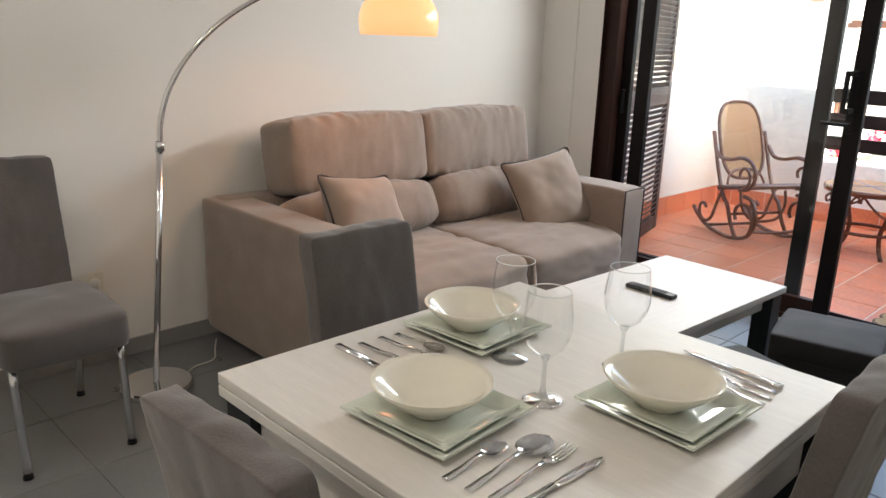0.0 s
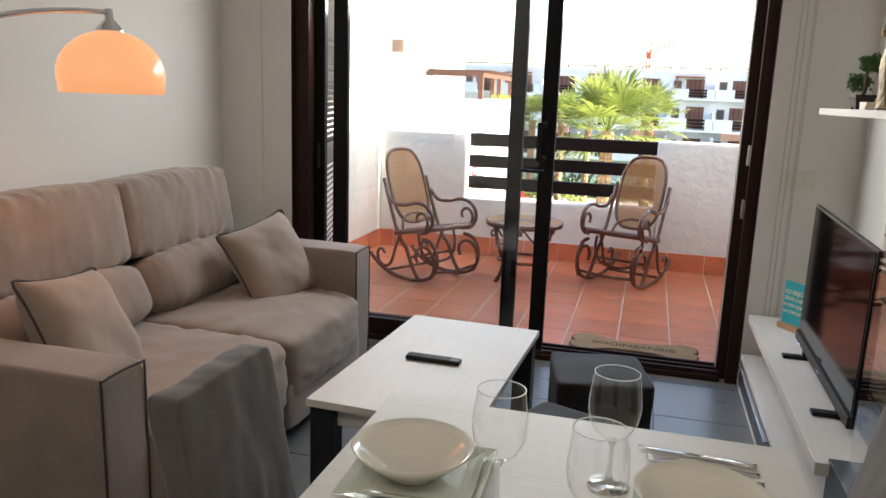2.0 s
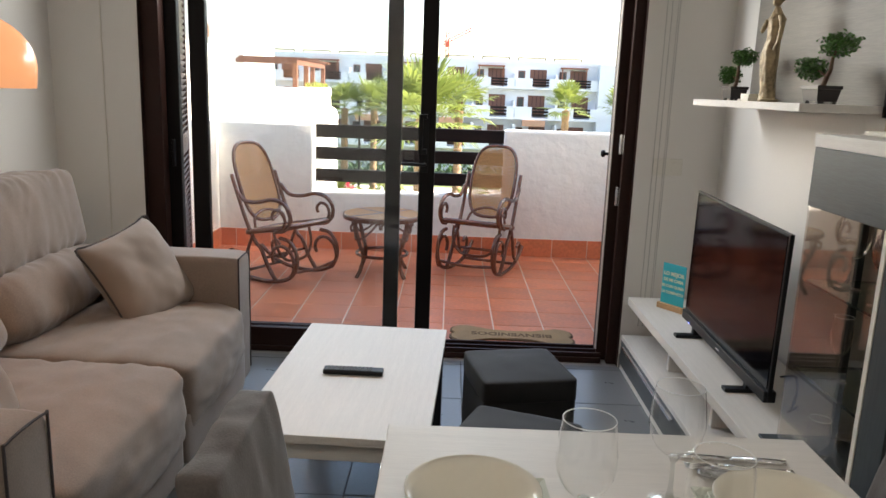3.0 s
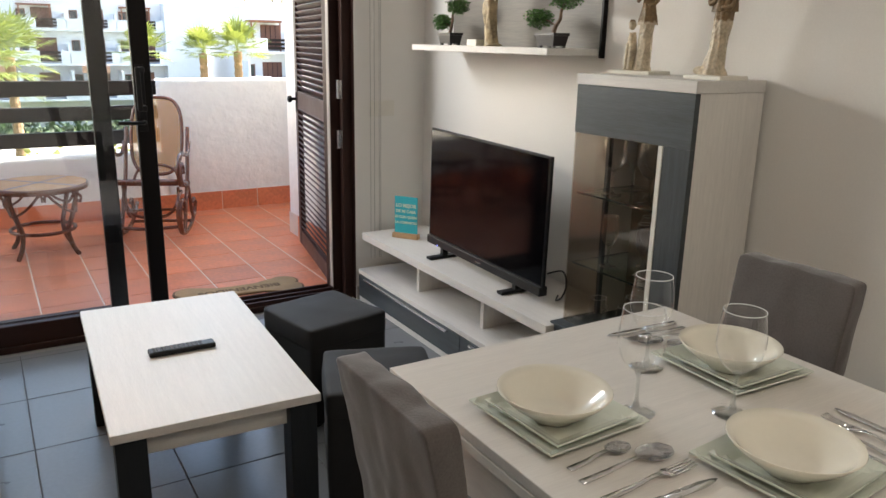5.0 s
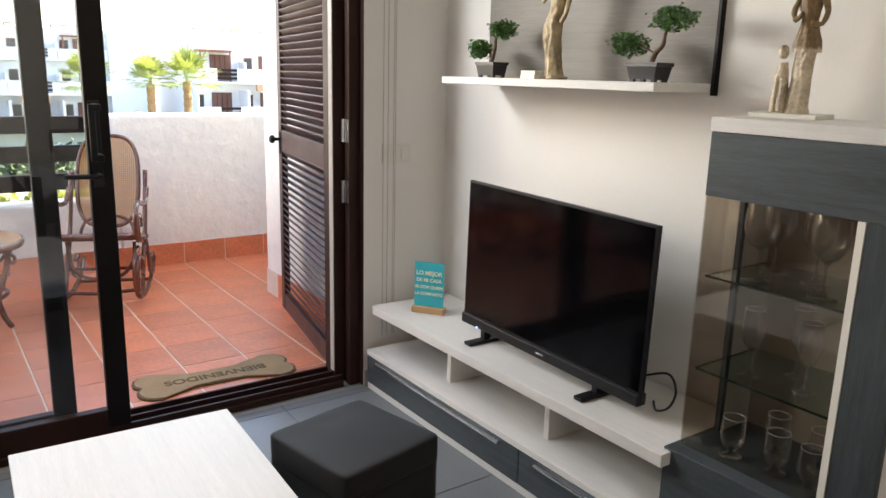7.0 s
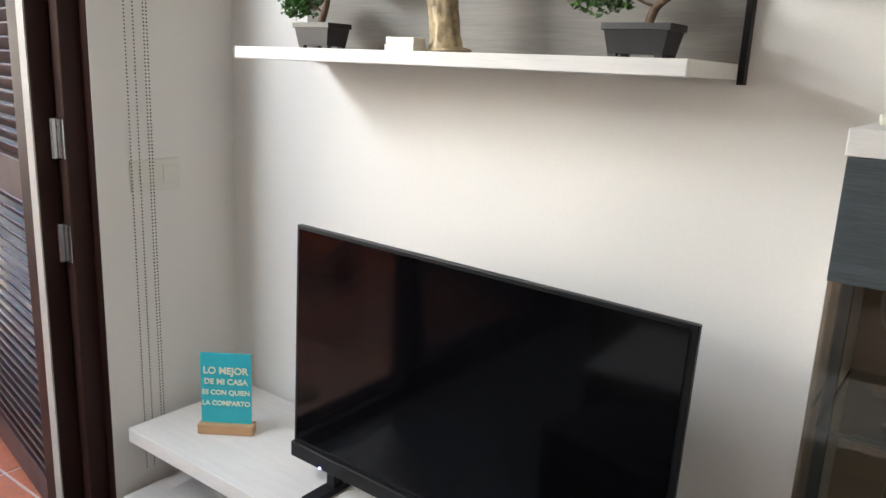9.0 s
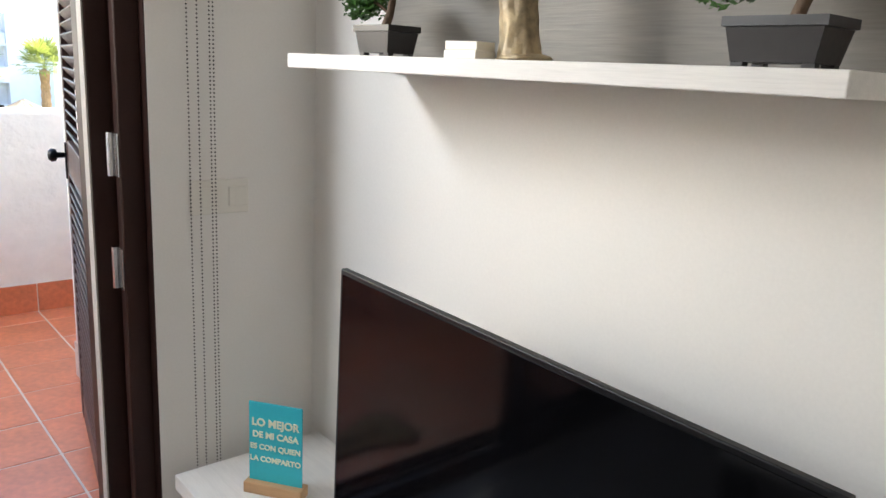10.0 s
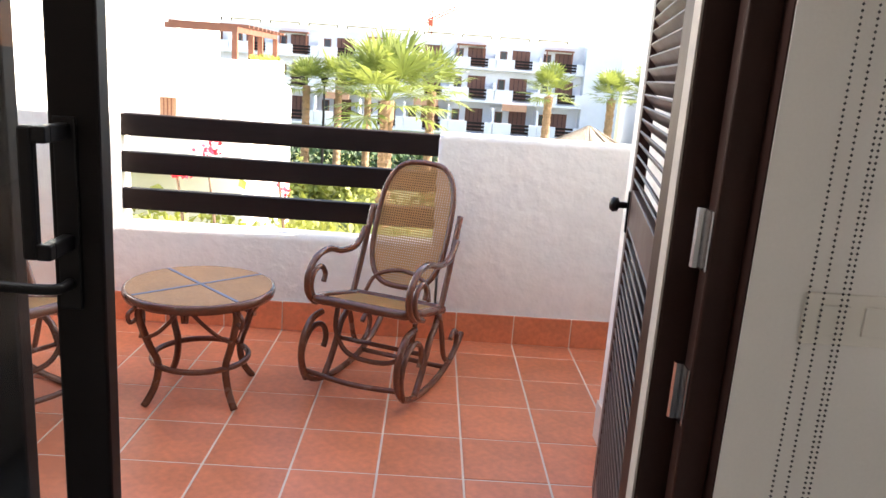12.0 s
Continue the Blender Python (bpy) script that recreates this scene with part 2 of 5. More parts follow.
    thatch=mat("dry_thatch", (0.27, 0.22, 0.16), 0.95, var=0.3, scale=3, fine=25, bump=0.8, dist=0.03),
    crane=mat("crane_paint", (0.55, 0.10, 0.06), 0.6),
    pane=clear("window_glass", (0.965, 0.98, 0.98), 1.5),
    smoked=clear("smoked_glass", (0.80, 0.765, 0.72), 1.45),
    shelf_glass=clear("shelf_glass", (0.82, 0.92, 0.88), 1.5),
    glass_edge=mat("green_glass_edge", (0.012, 0.022, 0.018), 0.15, var=0.1, bump=0.0),
    dark_pane=mat("far_window_glass", (0.03, 0.035, 0.045), 0.1, var=0.1, bump=0.0),
    wine_glass=clear("clear_crystal", (0.985, 0.988, 0.988), 1.55, power=4.0, rough=0.006),
    cabinet_crystal=clear("cabinet_crystal", (0.98, 0.98, 0.975), 1.75, power=2.0, rough=0.03),
    # opaque white that paints the light caught along the glass rims
    rim_glint=mat("crystal_rim_glint", (0.85, 0.87, 0.87), 0.08, var=0.03, bump=0.0, spec=1.0),
    glass_stem=clear("solid_crystal", (0.90, 0.91, 0.91), 1.65, power=1.8, rough=0.02),
    shade=glowing("orange_acrylic_shade", (1.0, 0.43, 0.20), 0.17, (0.75, 0.40, 0.20)),
)


# ---- mesh helpers ----
def link(name, bm, material, parent=None, label="", smooth=False):
    me = bpy.data.meshes.new(name)
    bmesh.ops.recalc_face_normals(bm, faces=bm.faces[:])
    bm.to_mesh(me)
    bm.free()
    me.materials.append(material)
    if smooth:
        me.shade_smooth()
    ob = new(name, me)
    if parent is not None:
        ob.parent = parent
    if label:
        ob["label"] = label
    return ob


def part(name, bm, material, parent, label="", smooth=False):
    return link(name, bm, material, parent, label, smooth)


def shared(name, me, parent, m):
    ob = new(name, me)
    ob.parent = parent
    ob.matrix_basis = m
    return ob


def thing(name, m, label, category, group="", kind=""):
    ob = new(name)
    ob.empty_display_size = 0.1
    ob.matrix_world = m
    return tagged(ob, label, category, group, kind)


def structure(name, bm, material, label="", smooth=False, category=""):
    return tagged(link(name, bm, material, None, "", smooth), label, category, kind="structure")


def box(x0, x1, y0, y1, z0, z1, bevel=0.0, bm=None, seg=2, m=None):
    bm = bm or bmesh.new()
    vs = [bm.verts.new((x, y, z)) for z in (z0, z1) for x, y in ((x0, y0), (x1, y0), (x1, y1), (x0, y1))]
    fs = [bm.faces.new([vs[i] for i in q]) for q in ((3, 2, 1, 0), (4, 5, 6, 7), (0, 1, 5, 4), (1, 2, 6, 5), (2, 3, 7, 6), (3, 0, 4, 7))]
    if bevel:
        es = list({e for f in fs for e in f.edges})
        out = bmesh.ops.bevel(bm, geom=es, offset=bevel, segments=seg, affect="EDGES", profile=0.5)
        vs = list({v for f in out["faces"] for v in f.verts} | {v for v in vs if v.is_valid})
    if m is not None:
        bmesh.ops.transform(bm, matrix=m, verts=vs)
    return bm


def pillow(sx, sy, sz, n=18, power=4.0, puff=0.0, wrinkle=0.0, seed=0, freq=6.0, aniso=(1, 1, 1), gather=0.0):
    """A soft block about the origin: a cube pressed round, puffed out in its middle, with soft creases."""
    bm = bmesh.new()
    bmesh.ops.create_cube(bm, size=2.0)
    bmesh.ops.subdivide_edges(bm, edges=bm.edges[:], cuts=n, use_grid_fill=True)
    off = Vector((seed * 3.1, seed * 1.7, seed * 5.3))
    for v in bm.verts:
        c = v.co
        r = (abs(c.x) ** power + abs(c.y) ** power + abs(c.z) ** power) ** (1 / power)
        p = c / r
        b = Vector(((1 - p.y * p.y) * (1 - p.z * p.z) * p.x, (1 - p.x * p.x) * (1 - p.z * p.z) * p.y, (1 - p.x * p.x) * (1 - p.y * p.y) * p.z)) * puff
        q = Vector((p.x * sx / 2, p.y * sy / 2, p.z * sz / 2)) + b
        if wrinkle:
            s = Vector((q.x * aniso[0], q.y * aniso[1], q.z * aniso[2])) * freq + off
            q += p.normalized() * wrinkle * (noise.noise(s) + 0.5 * noise.noise(s * 2.3))
        if gather:                                          # fine pleats drawn in at the upper and lower seams
            k = abs(p.z) ** 5 + 0.05
            s = Vector((q.x * 9, q.y * 26 + 3 * noise.noise(q * 5), q.z * 7)) + off
            q.x += gather * k * (noise.noise(s) - 0.6 * abs(noise.noise(s * 0.6)))
            q.z -= gather * 0.5 * k * p.z * abs(noise.noise(s * 0.8))
        v.co = q
    return bm


def curve_points(pts, per=6, closed=False):
    """Catmull-Rom points through pts."""
    P = [Vector(p) for p in pts]
    out, n = [], len(P)
    for i in range(n if closed else n - 1):
        a, b, c, d = (P[(i + k) % n] if closed else P[min(max(i + k, 0), n - 1)] for k in (-1, 0, 1, 2))
        for j in range(per):
            t = j / per
            out.append(0.5 * ((2 * b) + (c - a) * t + (2 * a - 5 * b + 4 * c - d) * t * t + (3 * b - a - 3 * c + d) * t ** 3))
    if not closed:
        out.append(P[-1])
    return out


def tube(pts, r, sides=8, per=6, closed=False, bm=None, smooth=True, flat=1.0):
    """A round bar along a smooth line; r is one radius or one for each end."""
    bm = bm or bmesh.new()
    C = curve_points(pts, per, closed) if smooth else [Vector(p) for p in pts]
    n, rings, up = len(C), [], None
    for i, p in enumerate(C):
        a, b = (C[i - 1] if i or closed else p), (C[(i + 1) % n] if i < n - 1 or closed else p)
        d = (b - a).normalized()
        if up is None:
            up = Vector((0, 0, 1)) if abs(d.z) < 0.9 else Vector((1, 0, 0))
        side = d.cross(up).normalized()
        up = side.cross(d).normalized()
        rad = r if isinstance(r, (int, float)) else r[0] + (r[1] - r[0]) * i / max(n - 1, 1)
        rings.append([bm.verts.new(p + (side * math.cos(k) * flat + up * math.sin(k)) * rad) for k in (2 * math.pi * j / sides for j in range(sides))])
    for i in range(n if closed else n - 1):
        A, B = rings[i], rings[(i + 1) % n]
        for j in range(sides):
            bm.faces.new((A[j], A[(j + 1) % sides], B[(j + 1) % sides], B[j]))
    if not closed:
        bm.faces.new(rings[0][::-1]); bm.faces.new(rings[-1])
    return bm


def lathe(profile, seg=24, bm=None, at=(0, 0, 0)):
    """A turned body from (radius, height) pairs, open where the radius is not nought."""
    bm = bm or bmesh.new()
    rows = []
    for r, z in profile:
        if r < 1e-5:
            rows.append([bm.verts.new((at[0], at[1], at[2] + z))])
        else:
            rows.append([bm.verts.new((at[0] + r * math.cos(2 * math.pi * k / seg), at[1] + r * math.sin(2 * math.pi * k / seg), at[2] + z)) for k in range(seg)])
    for A, B in zip(rows, rows[1:]):
        for k in range(seg):
            q = [A[k % len(A)], A[(k + 1) % seg % len(A)], B[(k + 1) % seg % len(B)], B[k % len(B)]]
            q = list(dict.fromkeys(q))
            if len(q) > 2:
                bm.faces.new(q)
    return bm


def text(name, words, size, material, parent, m, depth=0.0008):
    """Raised letters in the built-in font, as a mesh."""
    cu = bpy.data.curves.new(name, "FONT")
    cu.body, cu.size, cu.extrude, cu.align_x, cu.align_y = words, size, depth, "CENTER", "CENTER"
    cu.offset = size * 0.025
    tmp = bpy.data.objects.new(name, cu)
    scene.collection.objects.link(tmp)
    me = bpy.data.meshes.new_from_object(tmp.evaluated_get(bpy.context.evaluated_depsgraph_get()))
    bpy.data.objects.remove(tmp)
    me.materials.clear(); me.materials.append(material)
    ob = new(name, me)
    ob.parent, ob.matrix_basis = parent, m
    return ob


# ---- the room's shell ----
XW, XS, YW, YB, HC = 0.33, -3.05, 4.30, -0.9, 2.50     # TV wall, sofa wall, terrace wall, back wall, ceiling
YO = YW + 0.26                                         # outer face of the terrace wall
DX0, DX1, DZ = -2.61, -0.10, 2.14                      # terrace doorway
TX0, TX1, TY = -3.08, 0.75, 7.09                       # terrace between its walls
structure("wall_east", box(XW, XW + 0.2, YB - 0.2, YW, 0, HC), M["wall"], "smooth off-white painted wall behind the television")
structure("wall_west", box(XS - 0.2, XS, YB - 0.2, YW, 0, HC), M["wall"], "smooth off-white painted wall behind the sofa")
# unseen back wall, set close so its bounce brightens this end
structure("wall_south", box(XS, XW, YB - 0.2, YB, 0, HC), M["wall"], "unseen plain off-white wall set close for bounced light")
bm = box(XS - 0.2, DX0, YW, YO, 0, HC)
box(DX1, XW + 0.2, YW, YO, 0, HC, bm=bm)
box(DX0, DX1, YW, YO, DZ, HC, bm=bm)
structure("wall_north", bm, M["wall"], "off-white painted wall with the wide terrace doorway")
structure("ceiling", box(XS - 0.2, XW + 0.2, YB - 0.2, YO, HC, HC + 0.2), M["ceiling"], "plain white plaster ceiling")
floor = structure("floor", box(XS, XW, YB, YW, -0.1, -0.003), M["grout"], "grey porcelain tile floor with thin dark joints")
for nm, b in (("baseboard", (XS, XS + 0.012, YB, YW, 0, 0.075)), ("baseboard", (XW - 0.012, XW, YB, YW - 0.012, 0, 0.075)),
              ("baseboard", (XS + 0.012, DX0 - 0.002, YW - 0.012, YW, 0, 0.075)), ("baseboard", (DX1 + 0.002, XW, YW - 0.012, YW, 0, 0.075))):
    structure(nm, box(*b, bevel=0.003), M["skirt"], "low grey tile baseboard along the wall")

structure("threshold", box(DX0, DX1, YW, YO, -0.2, -0.002), M["skirt"], "grey stone threshold under the terrace door")

# ---- terrace shell ----
terrace = structure("terrace_floor", box(TX0, TX1, YO, TY, -0.2, -0.0225), M["tgrout"], "terracotta tile floor of the terrace")
PT = 1.088
def rendered(name, b, label, bevel=0.03):
    return structure(name, box(*b, bevel=bevel, seg=3), M["render"], label, True)
rendered("parapet_left", (TX0 - 0.2, TX0, YO, TY + 0.2, -0.4, PT), "white rough-rendered terrace parapet with rounded top")
rendered("parapet_front_left", (TX0 - 0.02, -2.232, TY, TY + 0.2, -0.4, PT + 0.01), "white rough-rendered terrace parapet with rounded top")
rendered("parapet_low", (-2.28, -0.50, TY, TY + 0.2, -0.4, 0.507), "low white rendered wall below the beams")
rendered("parapet_front_right", (-0.572, TX1 + 0.2, TY, TY + 0.2, -0.4, PT + 0.01), "white rough-rendered terrace parapet with rounded top")
# pier's unseen upper height and the side wall are added to block the sun
rendered("terrace_pier", (0.148, TX1 + 0.2, YO, 6.06, -0.4, 5.4), "white rendered pier beside the terrace shutter", 0.015)
rendered("terrace_wall_right", (TX1, TX1 + 0.2, 6.05, TY + 0.1, -0.4, 5.4), "unseen white rendered wall added to keep sun off the terrace", 0.01)
structure("terrace_eaves", box(TX0 - 3.0, 6.0, YO, YO + 0.35, HC + 0.6, HC + 0.75), M["render"], "white rendered eaves over the doorway")
structure("outer_wall_left", box(TX0 - 3.0, XS - 0.2, YW, YO, -4.6, HC + 0.6), M["shade_blue_white"], "white rendered outer wall of the building")
structure("outer_wall_right", box(XW + 0.2, 6.0, YW, YO, -4.6, HC + 0.6), M["shade_blue_white"], "white rendered outer wall of the building")


# ---- sliding terrace door ----
FY = YW + 0.035
door = thing("door_1", pose(0, 0, 0), "dark brown aluminium sliding terrace door standing half open", "sliding door", kind="structure")
part("frame_jamb", box(DX0, DX0 + 0.09, FY, FY + 0.16, 0, DZ, 0.004), M["brown"], door)
part("frame_jamb", box(DX1 - 0.055, DX1, FY, FY + 0.038, 0, DZ, 0.004), M["brown"], door)
part("frame_jamb", box(DX1 - 0.10, DX1, FY + 0.062, FY + 0.16, 0, DZ, 0.004), M["brown"], door)
part("jamb_lining", box(DX1 - 0.003, DX1 - 0.0002, YW + 0.002, FY, 0, DZ), M["brown"], door)
part("jamb_lining", box(DX0 + 0.0002, DX0 + 0.003, YW + 0.002, FY, 0, DZ), M["brown"], door)
part("outer_lining", box(DX1 - 0.012, DX1 - 0.0002, FY + 0.161, YO + 0.004, 0, DZ), M["louvre"], door)
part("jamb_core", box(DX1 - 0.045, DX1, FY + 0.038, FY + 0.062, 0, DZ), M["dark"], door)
part("frame_head", box(DX0 + 0.09, DX1 - 0.085, FY, FY + 0.16, DZ - 0.09, DZ, 0.004), M["brown"], door)
part("frame_sill", box(DX0 + 0.09, DX1 - 0.085, FY, FY + 0.17, 0, 0.03, 0.004), M["brown"], door)
for y in (FY + 0.012, FY + 0.075, FY + 0.14):
    part("track_rail", box(DX0 + 0.09, DX1 - 0.085, y, y + 0.014, 0.03, 0.055, 0.002), M["brown"], door)
for z in (1.181, 0.912):
    part("hinge_plate", box(DX1 - 0.059, DX1 - 0.0555, FY + 0.004, FY + 0.034, z - 0.05, z + 0.05, 0.001), M["steel"], door, "bare steel hinge plate")
    part("hinge_barrel", tube([(DX1 - 0.062, FY + 0.042, z - 0.05), (DX1 - 0.062, FY + 0.042, z + 0.05)], 0.009, 8, smooth=False), M["steel"], door, "bare steel hinge barrel")
# seal strip coloured pale to stand for the sunlit reveal beside it
part("seal_strip", box(DX1 - 0.104, DX1 - 0.10, FY + 0.064, FY + 0.098, 0.06, DZ - 0.1), mat("sunlit_brush_seal", (0.46, 0.42, 0.37), 0.9), door, "brush seal strip, paled for the sunlit reveal")
part("track_edge", box(DX0 + 0.09, DX1 - 0.085, FY + 0.052, FY + 0.058, 0.03, 0.037), M["steel"], door, "bare aluminium track edge")


def leaf(x0, x1, y, handle_at):
    lf = new("sliding_leaf")
    lf.parent = door
    t = 0.042
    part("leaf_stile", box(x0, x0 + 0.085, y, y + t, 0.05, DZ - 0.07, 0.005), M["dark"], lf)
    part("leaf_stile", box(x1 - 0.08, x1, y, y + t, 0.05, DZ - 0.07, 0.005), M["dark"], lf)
    part("leaf_rail", box(x0 + 0.085, x1 - 0.08, y, y + t, 0.05, 0.13, 0.004), M["brown"], lf)
    part("leaf_rail", box(x0 + 0.085, x1 - 0.08, y, y + t, DZ - 0.16, DZ - 0.07, 0.004), M["brown"], lf)
    pane = part("pane", box(x0 + 0.085, x1 - 0.08, y + 0.018, y + 0.023, 0.13, DZ - 0.16), M["pane"], lf)
    pane.visible_shadow = False
    if handle_at:
        a = handle_at - 0.024
        h = box(a - 0.020, a + 0.002, y - 0.085, y - 0.065, 1.10, 1.30, 0.005)
        for z in (1.10, 1.275):
            box(a + 0.000, a + 0.022, y - 0.084, y - 0.066, z, z + 0.025, 0.003, bm=h)
        for z in (1.10, 1.275):
            box(a + 0.002, a + 0.022, y - 0.068, y, z, z + 0.025, 0.003, bm=h)
        part("pull_handle", h, M["black"], lf, "black bow pull handle")
        part("handle_plate", box(handle_at - 0.03, handle_at + 0.006, y - 0.007, y, 1.0, 1.31, 0.003), M["black"], lf)
        part("lever", tube([(handle_at - 0.012, y, 1.045), (handle_at - 0.012, y - 0.04, 1.045), (handle_at - 0.05, y - 0.05, 1.045), (handle_at - 0.13, y - 0.05, 1.048)], 0.009, 8, 4), M["black"], lf, "black lever handle", True)
    return lf


leaf(-2.375, -1.12, FY + 0.012, -1.16)
back = leaf(DX0 + 0.07, -1.30, FY + 0.078, None)
part("pull_handle", box(DX0 + 0.115, DX0 + 0.13, FY + 0.05, FY + 0.078, 0.98, 1.12, 0.004), M["black"], back)


# ---- louvred shutters, folded out over the terrace ----
def shutter(hinge, turn, label, knob):
    """A louvred leaf that runs along +x from its hinge, turned out by `turn` degrees."""
    W, T, H0, H1 = 1.05, 0.036, 0.03, 2.10
    s = thing("louvred_shutter", pose(hinge[0], hinge[1], 0, 0, 0, turn), label, "shutter", "terrace shutters")
    for x0, x1 in ((0, 0.075), (W - 0.075, W)):
        part("stile", box(x0, x1, 0, T, H0, H1, 0.004), M["louvre"], s)
    rails = ((H0, 0.13), (0.985, 1.10), (H1 - 0.09, H1))
    for z0, z1 in rails:
        part("rail", box(0.075, W - 0.075, 0.002, T - 0.002, z0, z1, 0.003), M["louvre"], s)
    me = bpy.data.meshes.new("slat")
    b = box(-0.001 - (W - 0.15) / 2, 0.001 + (W - 0.15) / 2, -0.024, 0.024, -0.0035, 0.0035, 0.002, seg=1)
    b.to_mesh(me); b.free(); me.materials.append(M["louvre"])
    for (a, lo), (hi, c) in zip(rails, rails[1:]):
        n = round((hi - lo) / 0.037)
        for i in range(n):
            shared("slat", me, s, pose(W / 2, T / 2, lo + (i + 0.5) * (hi - lo) / n, 48 if knob else -48))
    for z in (0.30, 0.85, 1.23, 1.90):
        part("hinge", tube([(-0.008, -0.004, z - 0.05), (-0.008, -0.004, z + 0.05)], 0.008, 8, smooth=False), M["steel"], s, "bare steel hinge barrel")
    if knob:
        part("knob", lathe([(0, 0), (0.010, 0), (0.010, 0.03), (0.022, 0.035), (0.024, 0.05), (0.015, 0.06), (0, 0.062)], 12), M["black"], s, "black turn knob", True).matrix_basis = pose(W - 0.04, T, 1.045, -90)
        part("knob_plate", box(W - 0.055, W - 0.025, T, T + 0.006, 0.96, 1.09, 0.002), M["black"], s)
    return s


shutter((-0.13, FY + 0.17), 79.3, "dark brown louvred shutter folded open beside the doorway", True)
shutter((DX0 + 0.10, FY + 0.17), 105.5, "dark brown louvred shutter folded open against the terrace wall side", False)


# ---- sofa ----
def sofa():
    s = thing("sofa", pose(0.008, -0.01, 0) @ Matrix.Diagonal((1, 1, 1.018, 1)), "two-seat taupe microfibre sofa with high back and dark piping", "sofa")
    x_back, x_arm, x_seat, y0, y1, w = -3.03, -1.96, -1.93, 1.905, 3.865, 0.185
    part("base", box(x_back + 0.02, x_seat - 0.03, y0 + w, y1 - w, 0.06, 0.26, 0.02), M["sofa"], s)
    part("back_frame", box(x_back, x_back + 0.17, y0 + 0.02, y1 - 0.02, 0.05, 0.66, 0.04, seg=3), M["sofa"], s, "", True)
    for ya in (y0, y1 - w):
        b = pillow(x_arm - x_back - 0.01, w, 0.60, 22, 40.0, 0.005, 0.003, seed=ya)
        bmesh.ops.translate(b, vec=((x_arm + x_back) / 2, ya + w / 2, 0.355), verts=b.verts)
        arm = part("arm", b, M["sofa"], s, "", True)
        xf = x_arm - 0.004
        loop = [(xf, ya + 0.006, 0.10), (xf, ya + 0.005, 0.40), (xf, ya + 0.005, 0.63), (xf, ya + 0.012, 0.648), (xf, ya + w / 2, 0.653), (xf, ya + w - 0.012, 0.648), (xf, ya + w - 0.005, 0.63), (xf, ya + w - 0.005, 0.40), (xf, ya + w - 0.006, 0.10)]
        part("piping", tube(loop, 0.0036, 6, 3), M["piping"], arm, "dark piping", True)
    ym = (y0 + y1) / 2
    half = (y1 - y0 - 2 * w) / 2
    for k, yc in enumerate((ym - half / 2, ym + half / 2)):
        b = pillow(0.86, half - 0.004 + (0.04 if k == 0 else -0.04), 0.25, 36, 16.0, 0.018, 0.010, seed=k + 1, freq=11, aniso=(1.2, 0.5, 1))
        for v in b.verts:                                   # the front rolls over and hangs down
            f = max(0.0, (v.co.x - 0.25) / 0.18)
            v.co.z -= 0.03 * f * f
        bmesh.ops.translate(b, vec=(x_seat - 0.43, yc + 0.02, 0.335), verts=b.verts)
        part("seat_cushion", b, M["sofa"], s, "", True)
        b = pillow(0.34, half - 0.006 + (0.08 if k == 0 else -0.08), 0.255, 44, 4.5, 0.02, 0.006, seed=k + 3, freq=9, aniso=(0.5, 1.5, 0.5), gather=0.016)
        bmesh.ops.transform(b, matrix=pose(-2.70, yc + 0.04, 0.54, 0, -27, 0), verts=b.verts)
        part("lumbar_cushion", b, M["sofa"], s, "", True)
        b = pillow(0.285, half - 0.008, 0.335, 52, 12.0, 0.020, 0.006, seed=k + 5, freq=7, aniso=(0.6, 1.6, 0.4), gather=0.026)
        bmesh.ops.transform(b, matrix=pose(-2.805, yc + 0.07, 0.832, 0, -10, 0), verts=b.verts)
        part("headrest", b, M["sofa"], s, "", True)
        b = pillow(0.06, half - 0.02, 0.2, 8, 8.0)
        bmesh.ops.translate(b, vec=(x_seat - 0.035, yc + 0.01, 0.17), verts=b.verts)
        part("front_panel", b, M["sofa"], s, "", True)
    for x in (-2.9, -2.05):
        for y in (y0 + 0.1, y1 - 0.1):
            part("foot", box(x - 0.03, x + 0.03, y - 0.03, y + 0.03, 0, 0.06, 0.004), M["steel"], s, "short steel foot")
sofa()


def throw_pillow(m, seed, label):
    s = thing("throw_pillow", m, label, "cushion", "sofa throw pillows")
    def shape(u, v):
        pin = 1 - 0.07 * (1 - (abs(u) * abs(v)) ** 2) * (max(abs(u), abs(v)) ** 4)
        return u * 0.212 * pin, v * 0.212 * pin
    bm, n = bmesh.new(), 22
    g = {}
    for side in (1, -1):
        for i in range(n + 1):
            for j in range(n + 1):
                u, v = 2 * i / n - 1, 2 * j / n - 1
                edge = i in (0, n) or j in (0, n)
                if edge and side < 0:
                    g[side, i, j] = g[1, i, j]
                    continue
                x, y = shape(u, v)
                h = 0.085 * ((1 - u ** 4) * (1 - v ** 4)) ** 0.55
                q = Vector((x * 7 + seed * 3, y * 7, side * 2.0))
                h += (0.012 * noise.noise(q) + 0.007 * noise.noise(q * 2.6) - 0.006 * abs(noise.noise(q * 1.7))) * (1 - max(abs(u), abs(v)) ** 6)
                g[side, i, j] = bm.verts.new((x, y, 0 if edge else side * h))
        for i in range(n):
            for j in range(n):
                bm.faces.new([g[side, a, b] for a, b in ((i, j), (i + 1, j), (i + 1, j + 1), (i, j + 1))])
    part("cover", bm, M["cushion"], s, "", True)
